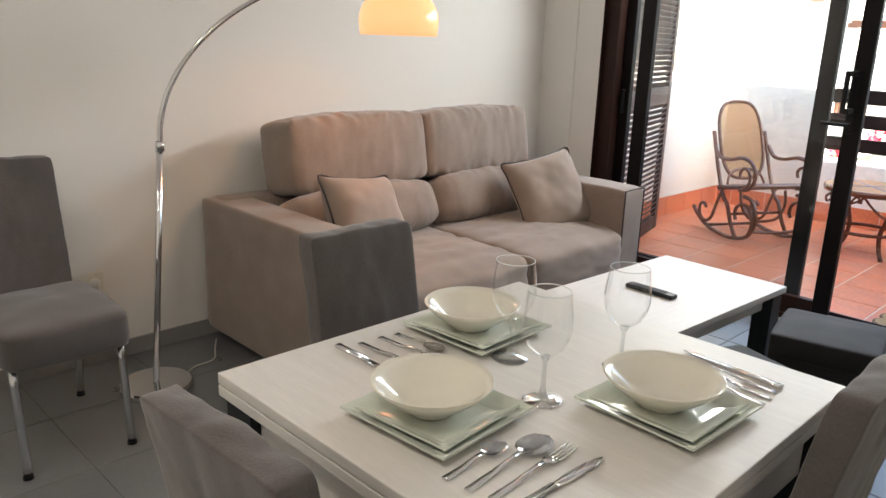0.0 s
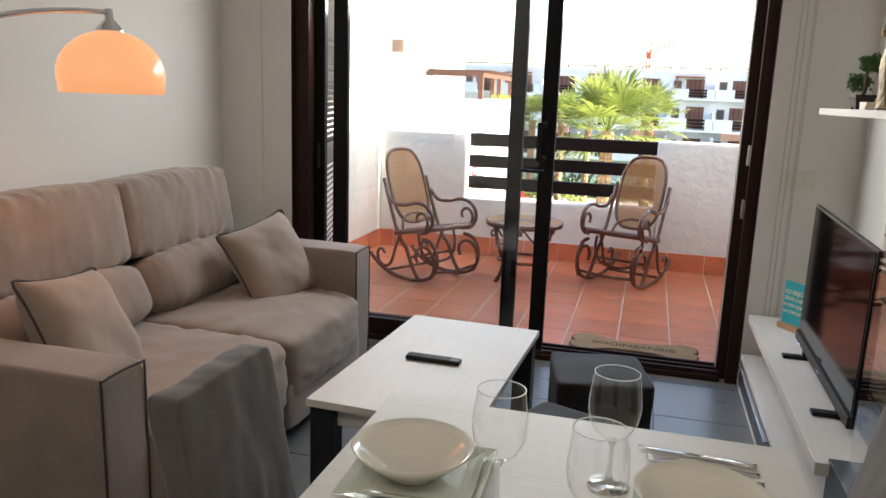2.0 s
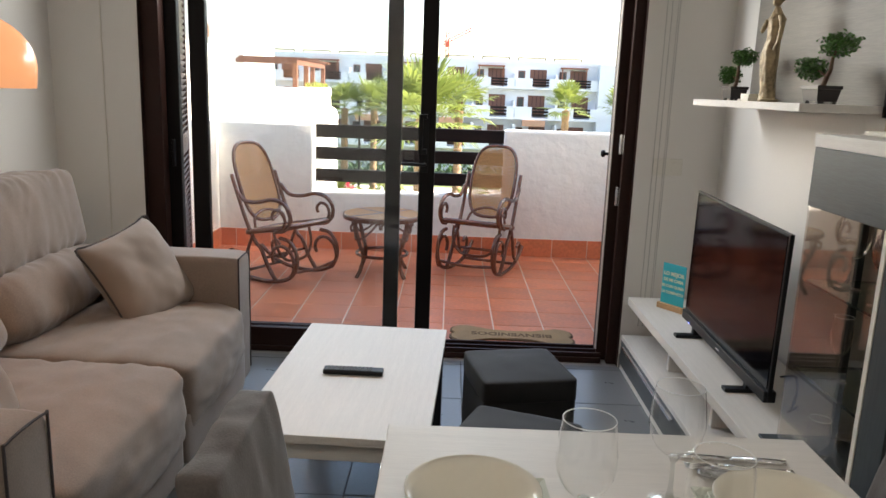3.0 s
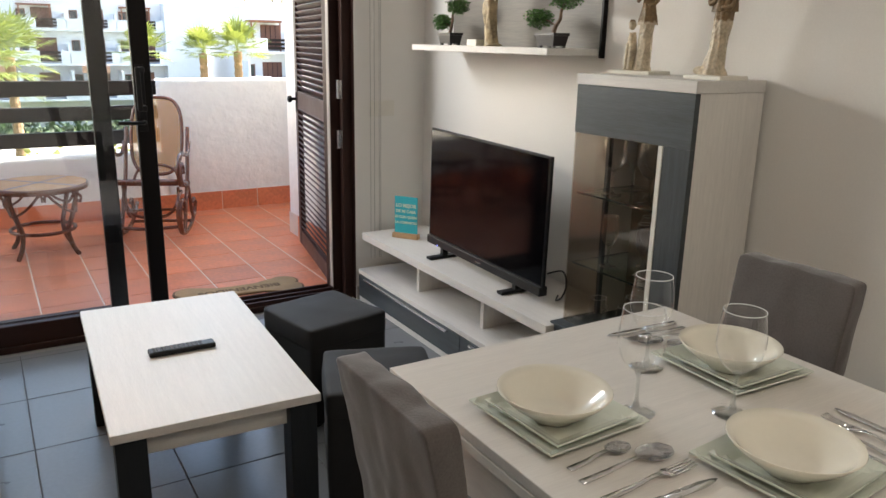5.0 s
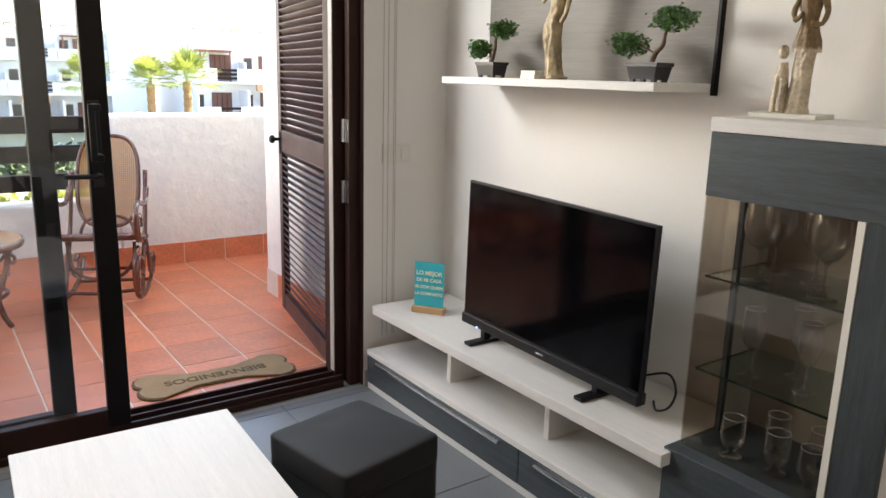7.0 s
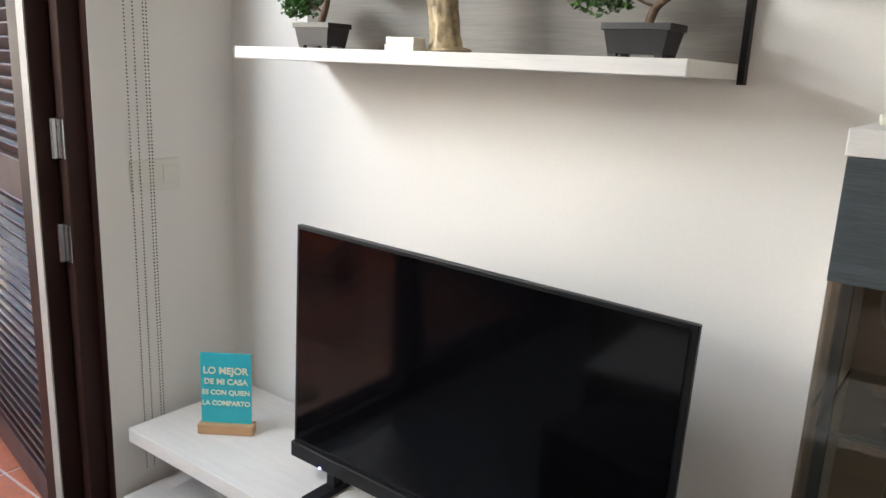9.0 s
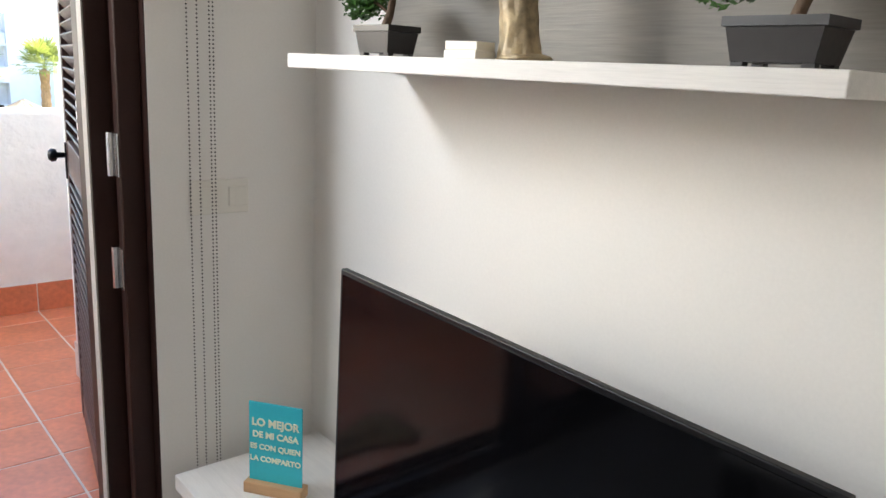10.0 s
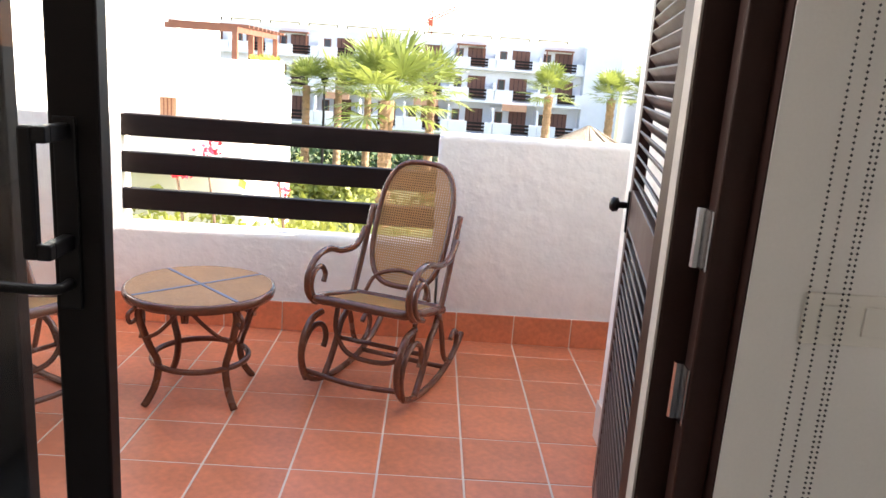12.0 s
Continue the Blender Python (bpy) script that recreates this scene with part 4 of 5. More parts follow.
    return tagged(ob, "round cream china bowl standing on two square plates", "bowl", "bowls")


def cutlery(kind, x, y, turn, length, flip=1):
    """Lies along +x from its handle's end, on the table."""
    L, bm = length, bmesh.new()
    hw = 0.0065
    def ribbon(stations, thick):
        rows = []
        for px, w, pz in stations:
            rows.append([bm.verts.new((px, s * w, pz + k)) for k in (0, thick) for s in (-1, 1)])
        for A, B in zip(rows, rows[1:]):
            for i, j in ((0, 1), (1, 3), (3, 2), (2, 0)):
                bm.faces.new((A[i], A[j], B[j], B[i]))
        bm.faces.new((rows[0][0], rows[0][2], rows[0][3], rows[0][1])); bm.faces.new((rows[-1][0], rows[-1][1], rows[-1][3], rows[-1][2]))
    neck = L * 0.62
    if kind == "table_knife":
        ribbon([(0, hw, 0.001), (0.01, hw * 1.1, 0), (L * 0.45, hw * 0.95, 0.001)], 0.006)
        ribbon([(L * 0.45, 0.006, 0.003), (L * 0.6, 0.0085, 0.003), (L * 0.85, 0.0085, 0.003), (L * 0.95, 0.005, 0.003), (L, 0.001, 0.003)], 0.0016)
    else:
        ribbon([(0, hw, 0.0), (0.008, hw * 1.05, 0), (L * 0.3, hw * 0.85, 0.002), (neck - 0.02, 0.0035, 0.008), (neck, 0.004, 0.008)], 0.0022)
        if kind == "fork":
            ribbon([(neck, 0.004, 0.008), (neck + 0.012, 0.011, 0.005), (neck + 0.026, 0.012, 0.003)], 0.002)
            for k in range(4):
                o = -0.0098 + k * 0.0065
                v = len(bm.verts)
                ribbon([(neck + 0.024, 0.0019, 0.003), (L - 0.012, 0.0017, 0.004), (L, 0.0009, 0.007)], 0.002)
                bm.verts.ensure_lookup_table()
                for q in bm.verts[v:]:
                    q.co.y += o
        else:
            R = (L - neck) / 2
            rows = []
            for i in range(9):
                a = -1 + 2 * i / 8
                w = math.sqrt(max(0.0, 1 - a * a)) * R * 0.66 + 0.0012
                rows.append([bm.verts.new((neck + R * (1 + a), s * w, 0.0075 - 0.0065 * (1 - a * a) * (1 - s * s))) for s in (-1, -0.5, 0, 0.5, 1)])
            fs = [bm.faces.new((A[k], A[k + 1], B[k + 1], B[k])) for A, B in zip(rows, rows[1:]) for k in range(4)]
            bmesh.ops.solidify(bm, geom=fs, thickness=0.0012)
    ob = link(kind, bm, M["chrome"], smooth=True)
    ob.matrix_world = pose(x, y, 0.7655, 0, 0, turn)
    return tagged(ob, "polished steel " + kind.replace("_", " ") + " laid beside the plate", kind.split("_")[-1], "cutlery on the table")


for x, y, turn in ((-0.974, 1.510, 2), (-0.750, 1.175, 4), (-0.498, 1.502, -2)):
    square_plate(x, y, 0.765, 0.236, turn, "large pale green square plate lying on the table", "green_china")
    square_plate(x + 0.004, y - 0.004, 0.7700, 0.200, turn + 1.5, "small pale green square plate stacked on a larger one", "green_china")
    bowl(x - 0.013, y - 0.003, 0.7745)
for kind, x, y, turn, L in (("teaspoon", -1.072, 1.360, 3, 0.14), ("spoon", -1.080, 1.321, 1, 0.205), ("fork", -1.082, 1.268, 0.5, 0.20), ("table_knife", -1.098, 1.222, -1, 0.215),
                            ("teaspoon", -0.602, 1.047, 92, 0.14), ("spoon", -0.560, 1.052, 94, 0.205), ("fork", -0.523, 1.062, 92, 0.20), ("table_knife", -0.483, 1.057, 89, 0.215),
                            ("table_knife", -0.395, 1.750, 176, 0.215), ("fork", -0.393, 1.720, 180, 0.20), ("spoon", -0.389, 1.686, 178, 0.19), ("teaspoon", -0.388, 1.652, 180, 0.14)):
    cutlery(kind, x, y, turn, L)


# ---- remote control ----
s = thing("remote_control", pose(-1.352, 2.945, 0.440, 0, 0, -1), "black television remote control lying on the coffee table", "remote control")
part("body", box(-0.105, 0.105, -0.023, 0.023, 0, 0.018, 0.005), M["black"], s)
key = bpy.data.meshes.new("key")
b = box(-0.0045, 0.0045, -0.003, 0.003, 0, 0.002, 0.0008, seg=1); b.to_mesh(key); b.free(); key.materials.append(M["rubber"])
for i in range(12):
    for j in range(4):
        shared("key", key, s, pose(-0.088 + i * 0.0135, -0.0145 + j * 0.0096, 0.018))


# ---- bonsai ----
def bonsai(m, pot_w, clumps, trunk, label):
    s = thing("bonsai", m, label, "bonsai", "bonsai on the shelf")
    w, d, h = pot_w / 2, pot_w * 0.33, 0.058
    b = bmesh.new()
    ring = lambda k, z: [b.verts.new((sx * w * k, sy * d * k, z)) for sx, sy in ((-1, -1), (1, -1), (1, 1), (-1, 1))]
    R = [ring(0.80, 0.008), ring(0.93, h - 0.012), ring(1.0, h - 0.011), ring(1.0, h), ring(0.88, h), ring(0.86, h - 0.012)]
    for A, B in zip(R, R[1:]):
        for k in range(4):
            b.faces.new((A[k], A[(k + 1) % 4], B[(k + 1) % 4], B[k]))
    b.faces.new(R[0][::-1]); b.faces.new(R[-1])
    part("pot", b, M["pot"], s, "dark glazed rectangular pot")
    for sx in (-1, 1):
        for sy in (-1, 1):
            part("pot_foot", box(sx * w * 0.68 - 0.008, sx * w * 0.68 + 0.008, sy * d * 0.6 - 0.006, sy * d * 0.6 + 0.006, 0, 0.0085, 0.001), M["pot"], s)
    part("soil", box(-w * 0.85, w * 0.85, -d * 0.85, d * 0.85, h - 0.014, h - 0.006, 0.002), M["bark"], s)
    part("trunk", tube(trunk, (0.009, 0.004), 8, 5), M["bark"], s, "", True)
    rnd = random.Random(int(pot_w * 1000))
    for c, r in clumps:
        near = min(trunk, key=lambda p: (Vector(p) - Vector(c)).length)
        part("branch", tube([near, tuple((Vector(near) + Vector(c)) / 2 + Vector((0, 0, 0.006))), c], 0.003, 6, 3), M["bark"], s, "", True)
        b = bmesh.new()
        for k in range(900):
            q = Vector((rnd.gauss(0, 1), rnd.gauss(0, 1), rnd.gauss(0, 1))).normalized() * rnd.random() ** 0.35
            p = Vector(c) + Vector((q.x * r[0], q.y * r[1], q.z * r[2])) * (0.8 + 0.35 * noise.noise(q * 2.5 + Vector(c) * 9))
            e = Euler((rnd.uniform(-0.9, 0.9), rnd.uniform(-0.9, 0.9), rnd.uniform(0, 6.3))).to_matrix()
            L = rnd.uniform(0.005, 0.0088)
            vs = [b.verts.new(p + e @ Vector(v)) for v in ((-L, 0, 0), (0, -L * 0.55, 0.001), (L, 0, 0), (0, L * 0.55, 0.001))]
            b.faces.new(vs)
        tagged(part("foliage", b, M["bonsai"], s, "small dense green leaves"), kind="stuff")
# local +x runs along the shelf, away from the doorway
bonsai(pose(0.165, 3.765, 1.424, 0, 0, -90), 0.114, (((-0.075, 0.0, 0.108), (0.066, 0.055, 0.046)), ((0.05, 0.01, 0.178), (0.072, 0.058, 0.044))),
       [(-0.01, 0, 0.05), (0.0, 0.006, 0.08), (0.018, 0.0, 0.115), (0.022, 0, 0.15), (0.045, 0.005, 0.172)], "small artificial bonsai with two green leaf pads in a dark pot")
bonsai(pose(0.165, 2.990, 1.424, 0, 0, -90), 0.122, (((-0.085, 0.0, 0.115), (0.088, 0.060, 0.048)), ((0.075, 0.005, 0.185), (0.092, 0.064, 0.046))),
       [(0.005, 0, 0.05), (0.015, 0.005, 0.085), (0.045, 0.0, 0.11), (0.05, 0, 0.145), (0.068, 0.004, 0.178)], "larger artificial bonsai with two green leaf pads in a dark pot")


# ---- statues: plain draped figures ----
def draped(rings, seg=26, fold=0.0, folds=11, seed=0.0, bm=None):
    """Ellipses (x, y, z, rx, ry, turn) joined into one body, with upright folds."""
    bm = bm or bmesh.new()
    P = []
    n = len(rings)
    for i in range(n - 1):
        for k in range(5):
            t = k / 5
            t = t * t * (3 - 2 * t)
            P.append([a + (c - a) * t for a, c in zip(rings[i], rings[i + 1])])
    P.append(list(rings[-1]))
    rows = []
    for x, y, z, rx, ry, turn in P:
        row = []
        for k in range(seg):
            a = 2 * math.pi * k / seg
            f = 1 + fold * math.sin(folds * a + z * 26 + seed) + fold * 0.7 * noise.noise(Vector((math.cos(a) * 3, math.sin(a) * 3, z * 22 + seed)))
            px, py = rx * f * math.cos(a), ry * f * math.sin(a)
            c, d = math.cos(turn), math.sin(turn)
            row.append(bm.verts.new((x + px * c - py * d, y + px * d + py * c, z)))
        rows.append(row)
    for A, B in zip(rows, rows[1:]):
        for k in range(seg):
            bm.faces.new((A[k], A[(k + 1) % seg], B[(k + 1) % seg], B[k]))
    bm.faces.new(rows[0][::-1]); bm.faces.new(rows[-1])
    return bm


def blob(bm, x, y, z, rx, ry, rz):
    vs = bmesh.ops.create_icosphere(bm, subdivisions=3, radius=1.0)["verts"]
    for v in vs:
        q = v.co.copy()
        k = 1 + 0.10 * noise.noise(q * 2.4 + Vector((x, y, z)) * 30)
        v.co = Vector((x + q.x * rx * k, y + q.y * ry * k, z + q.z * rz * k))


def statue(m, build, material, label, base, slim=1.0):
    """One plain mesh; the pedestal under it is a thing of its own."""
    bm = build()
    bmesh.ops.subdivide_edges(bm, edges=bm.edges[:], cuts=1, use_grid_fill=True)
    bm.normal_update()
    for v in bm.verts:                                       # cast folds and chased detail
        q = Vector((v.co.x * 120, v.co.y * 120, v.co.z * 34))
        v.co += v.normal * (0.0022 * noise.noise(q) - 0.0026 * abs(noise.noise(q * 0.7 + Vector((9, 3, 1)))))
        v.co.x, v.co.y = v.co.x * slim, v.co.y * slim
    ob = link("statue", bm, M[material], smooth=True)
    ob.matrix_world = m @ pose(0, 0, base)
    return tagged(ob, label, "statue", "statues")


def huntress():
    bm = draped([(0, 0.01, 0, 0.040, 0.045, 0), (0, 0.008, 0.02, 0.032, 0.038, 0), (0.0, 0.0, 0.09, 0.024, 0.030, 0.2), (0, -0.004, 0.17, 0.026, 0.032, 0.2)], fold=0.06, folds=7)
    draped([(0, -0.004, 0.155, 0.036, 0.044, 0.2), (0, -0.004, 0.18, 0.033, 0.040, 0.2), (0, -0.004, 0.215, 0.024, 0.029, 0.2), (0, -0.002, 0.235, 0.021, 0.025, 0.3), (0, -0.002, 0.265, 0.024, 0.032, 0.3), (0, -0.002, 0.295, 0.020, 0.034, 0.3), (0, -0.002, 0.308, 0.009, 0.011, 0.3), (0, -0.003, 0.325, 0.008, 0.008, 0.3)], fold=0.07, folds=9, bm=bm)
    blob(bm, -0.002, -0.002, 0.343, 0.017, 0.016, 0.021)
    blob(bm, 0.010, -0.002, 0.352, 0.014, 0.016, 0.014)
    tube([(0, 0.030, 0.295), (-0.012, 0.044, 0.26), (-0.030, 0.030, 0.235), (-0.036, 0.008, 0.25)], (0.009, 0.006), 8, 4, bm=bm)
    tube([(0, -0.034, 0.295), (0.004, -0.052, 0.26), (-0.012, -0.046, 0.225), (-0.028, -0.020, 0.225)], (0.009, 0.006), 8, 4, bm=bm)
    draped([(-0.01, 0.062, 0, 0.034, 0.030, 0), (-0.01, 0.062, 0.04, 0.030, 0.026, 0), (-0.012, 0.060, 0.09, 0.022, 0.020, 0), (-0.014, 0.058, 0.13, 0.016, 0.015, 0)], fold=0.05, folds=5, bm=bm)
    blob(bm, -0.022, 0.058, 0.155, 0.020, 0.015, 0.019)
    for y in (0.048, 0.068):
        tube([(-0.028, y, 0.09), (-0.036, y, 0.04), (-0.040, y, 0.004)], (0.009, 0.007), 8, 3, bm=bm)
    return bm


def dancer():
    bm = draped([(0, 0.015, 0, 0.042, 0.058, 0.2), (0, 0.012, 0.025, 0.030, 0.044, 0.2), (0, 0.0, 0.08, 0.021, 0.030, 0.2), (0, -0.012, 0.15, 0.026, 0.032, 0.2), (0, -0.018, 0.20, 0.030, 0.035, 0.3)], fold=0.10, folds=8, seed=1.3)
    draped([(0, -0.018, 0.19, 0.034, 0.044, 0.3), (0, -0.020, 0.225, 0.030, 0.040, 0.4), (0, -0.018, 0.255, 0.026, 0.040, 0.4), (0, -0.016, 0.285, 0.022, 0.040, 0.4), (0, -0.014, 0.302, 0.010, 0.014, 0.4), (0, -0.014, 0.32, 0.009, 0.009, 0.4)], fold=0.12, folds=7, seed=2.0, bm=bm)
    blob(bm, -0.003, -0.014, 0.338, 0.018, 0.017, 0.022)
    blob(bm, 0.012, -0.014, 0.345, 0.016, 0.02, 0.018)
    tube([(0, 0.022, 0.285), (-0.010, 0.044, 0.25), (-0.030, 0.026, 0.215), (-0.030, 0.0, 0.225)], (0.010, 0.007), 8, 4, bm=bm)
    tube([(0, -0.050, 0.285), (0.0, -0.072, 0.25), (-0.015, -0.058, 0.205), (-0.026, -0.026, 0.20)], (0.010, 0.007), 8, 4, bm=bm)
    blob(bm, -0.02, 0.055, 0.012, 0.022, 0.026, 0.014)
    return bm


def torso():
    bm = draped([(0, -0.010, 0, 0.036, 0.040, 0), (0, -0.008, 0.03, 0.030, 0.033, 0), (0, 0.0, 0.08, 0.029, 0.033, 0.1), (0, 0.012, 0.14, 0.032, 0.038, 0.2), (0, 0.010, 0.18, 0.031, 0.037, 0.3), (0, -0.006, 0.225, 0.024, 0.028, 0.4), (0, -0.016, 0.26, 0.025, 0.030, 0.5), (0, -0.018, 0.30, 0.026, 0.037, 0.5), (0, -0.014, 0.33, 0.014, 0.022, 0.4), (0, -0.012, 0.35, 0.010, 0.010, 0.4)], fold=0.06, folds=6, seed=0.6)
    blob(bm, -0.004, -0.012, 0.372, 0.020, 0.018, 0.024)
    blob(bm, 0.010, -0.012, 0.38, 0.017, 0.02, 0.018)
    tube([(0, 0.020, 0.315), (-0.02, 0.036, 0.29), (-0.034, 0.028, 0.262), (-0.030, 0.004, 0.30)], (0.010, 0.007), 8, 4, bm=bm)
    tube([(0, -0.052, 0.315), (0.004, -0.062, 0.27), (0.0, -0.052, 0.22), (-0.004, -0.036, 0.19)], (0.010, 0.007), 8, 4, bm=bm)
    blob(bm, 0.0, -0.02, 0.006, 0.04, 0.05, 0.008)
    return bm


def plinth(m, w, d, h, label):
    ob = link("statue_plinth", box(-w, w, -d, d, 0, h, 0.002), M["marble"])
    ob.matrix_world = m
    return tagged(ob, label, "plinth")


CT = 1.342
plinth(pose(0.195, 2.53, CT, 0, 0, 8), 0.062, 0.088, 0.013, "cream stone plinth on top of the cabinet")
statue(pose(0.195, 2.512, CT, 0, 0, 8), huntress, "ivory", "gold and ivory draped figurine with a big cat", 0.013, 0.80)
plinth(pose(0.165, 2.172, CT, 0, 0, -4), 0.06, 0.078, 0.013, "cream stone plinth on top of the cabinet")
statue(pose(0.165, 2.175, CT, 0, 0, -4), dancer, "ivory", "gold and ivory figurine of a draped standing figure", 0.013, 0.86)
statue(pose(0.16, 3.415, 1.424, 0, 0, 0), torso, "bronze", "antique gold figurine of a standing draped figure on the shelf", 0.0, 0.95)
for k, (w, z) in enumerate(((0.038, 0.0), (0.034, 0.014))):
    b = box(-0.022, 0.022, -w, w, z, z + 0.014, 0.0015)
    ob = link("small_book", b, M["marble"])
    ob.matrix_world = pose(0.125, 3.483, 1.424, 0, 0, 6 * k)
    tagged(ob, "small cream book lying at the figurine's foot", "book", "small books")


# ---- terrace rail ----
s = thing("beam_railing", pose(0, 0, 0), "three dark stained wooden beams across the parapet gap", "railing")
for z0, z1 in ((0.972, 1.087), (0.778, 0.888), (0.582, 0.694)):
    part("beam", box(-2.236, -0.568, TY + 0.06, TY + 0.115, z0, z1, 0.006), M["beam"], s)


# ---- rocking chairs ----
def cane_panel(w, h, inside, pitch=0.0125, strip=0.0062):
    """Woven strips in the xz plane, clipped to an outline by spans."""
    bm = bmesh.new()
    def run(fixed, along_x):
        span = [t / 200 * 2 - 1 for t in range(201)]
        lim = w if along_x else h
        ts = [t * lim for t in span if inside(*((t * lim, fixed) if along_x else (fixed, t * lim)))]
        if not ts:
            return
        a, b, k = min(ts), max(ts), strip / 2
        y = 0.0012 if along_x else -0.0012
        if along_x:
            box(a, b, y - 0.0012, y + 0.0012, fixed - k, fixed + k, bm=bm)
        else:
            box(fixed - k, fixed + k, y - 0.0012, y + 0.0012, a, b, bm=bm)
    for i in range(-int(h / pitch), int(h / pitch) + 1):
        run(i * pitch, True)
    for i in range(-int(w / pitch), int(w / pitch) + 1):
        run(i * pitch, False)
    return bm


def spiral(cx, cz, r0, r1, a0, a1, n=9):
    return [(cx + (r0 + (r1 - r0) * k / n) * math.cos(a0 + (a1 - a0) * k / n), cz + (r0 + (r1 - r0) * k / n) * math.sin(a0 + (a1 - a0) * k / n)) for k in range(n + 1)]


def rocking_chair(m, label):
    """Faces +y; stands on z 0 on its rockers."""
    s = thing("rocking_chair", m @ Matrix.Diagonal((0.968, 0.968, 0.968, 1)), label, "rocking chair", "terrace rocking chairs")
    W, pi = 0.235, math.pi
    back = [(-0.10, 0.30), (-0.18, 0.42), (-0.27, 0.62), (-0.345, 0.80)]
    for sx in (-1, 1):
        X = sx * W
        tr = lambda pts, d=0.0: [(X + d * sx, f, z) for f, z in pts]
        rocker = [(-0.50, 0.155), (-0.40, 0.085), (-0.25, 0.030), (-0.05, 0.014), (0.12, 0.030), (0.245, 0.080), (0.305, 0.17), (0.30, 0.27), (0.235, 0.35), (0.14, 0.365)]
        part("rocker", tube(tr(rocker), 0.0155, 10, 5), M["bentwood"], s, "", True)
        part("scroll", tube(tr(spiral(0.145, 0.20, 0.165, 0.055, -0.9, 3.6), 0.012), 0.0135, 9, 4), M["bentwood"], s, "", True)
        part("rear_scroll", tube(tr([(-0.12, 0.36), (-0.17, 0.25), (-0.22, 0.12), (-0.30, 0.075), (-0.375, 0.11), (-0.39, 0.18), (-0.345, 0.215), (-0.30, 0.185)], 0.012), 0.013, 9, 5), M["bentwood"], s, "", True)
        part("back_post", tube(tr([(0.10, 0.03), (0.02, 0.13), (-0.05, 0.26)] + back), 0.0155, 10, 5), M["bentwood"], s, "", True)
        part("arm", tube(tr([(-0.29, 0.69), (-0.20, 0.615), (-0.06, 0.615), (0.06, 0.645), (0.17, 0.635), (0.245, 0.575), (0.25, 0.49), (0.19, 0.425), (0.12, 0.415)], 0.012), 0.0155, 10, 5), M["bentwood"], s, "", True)
        part("arm_scroll", tube(tr([(0.10, 0.40), (0.175, 0.435), (0.21, 0.50), (0.185, 0.56), (0.125, 0.575), (0.085, 0.535), (0.10, 0.495)], 0.02), 0.0125, 9, 5), M["bentwood"], s, "", True)
    part("stretcher", tube([(-W, 0.27, 0.12), (0, 0.275, 0.105), (W, 0.27, 0.12)], 0.012, 9, 4), M["bentwood"], s, "", True)
    part("stretcher", tube([(-W, -0.28, 0.04), (W, -0.28, 0.04)], 0.012, 9, 2), M["bentwood"], s, "", True)
    part("stretcher", tube([(-W, -0.02, 0.19), (W, -0.02, 0.19)], 0.011, 9, 2), M["bentwood"], s, "", True)
    part("under_hoop", tube([(-0.20, 0.05, 0.385), (-0.19, 0.08, 0.26), (-0.10, 0.10, 0.165), (0.10, 0.10, 0.165), (0.19, 0.08, 0.26), (0.20, 0.05, 0.385)], 0.0115, 9, 5), M["bentwood"], s, "", True)
    part("back_hoop", tube([(-0.17, -0.17, 0.40), (-0.13, -0.205, 0.48), (0, -0.225, 0.515), (0.13, -0.205, 0.48), (0.17, -0.17, 0.40)], 0.0105, 9, 5), M["bentwood"], s, "", True)
    # seat
    fr = [(-0.20, -0.19), (0.20, -0.19), (0.225, -0.15), (0.235, 0.10), (0.225, 0.20), (0.17, 0.235), (-0.17, 0.235), (-0.225, 0.20), (-0.235, 0.10), (-0.225, -0.15)]
    seat = part("seat", tube([(x, y, 0.408 + 0.20 * y) for x, y in fr], 0.022, 8, 4, True), M["bentwood"], s, "", True)
    b = cane_panel(0.215, 0.205, lambda x, z: abs(x) < 0.215 and abs(z) < 0.205, strip=0.0092)
    p = tagged(part("seat_cane", b, M["cane"], seat, "woven natural cane"), kind="stuff")
    p.matrix_basis = pose(0, 0.022, 0.416, 101.3, 0, 0)
    # back oval
    hw, hh = 0.195, 0.315
    oval = lambda a: (hw * math.copysign(abs(math.cos(a)) ** 0.62, math.cos(a)), hh * math.copysign(abs(math.sin(a)) ** 0.72, math.sin(a)))
    tilt = pose(0, -0.31, 0.735, 21, 0, 0)
    bk = new("backrest"); bk.parent = s; bk.matrix_basis = tilt
    part("back_frame", tube([(x, 0, z) for x, z in (oval(2 * pi * k / 28) for k in range(28))], 0.014, 8, 2, True), M["bentwood"], bk, "", True)
    ins = lambda x, z: (abs(x) / (hw - 0.006)) ** 2.9 + (abs(z) / (hh - 0.006)) ** 2.7 < 1
    tagged(part("back_cane", cane_panel(hw, hh, ins), M["cane"], bk, "woven natural cane"), kind="stuff")
    return s
TZ = -0.02
rocking_chair(pose(-0.789, 6.432, TZ, 0, 0, 158), "bentwood rocking chair with cane seat and oval cane back")
rocking_chair(pose(-2.25, 6.03, TZ, 0, 0, -120), "bentwood rocking chair with cane seat and oval cane back")


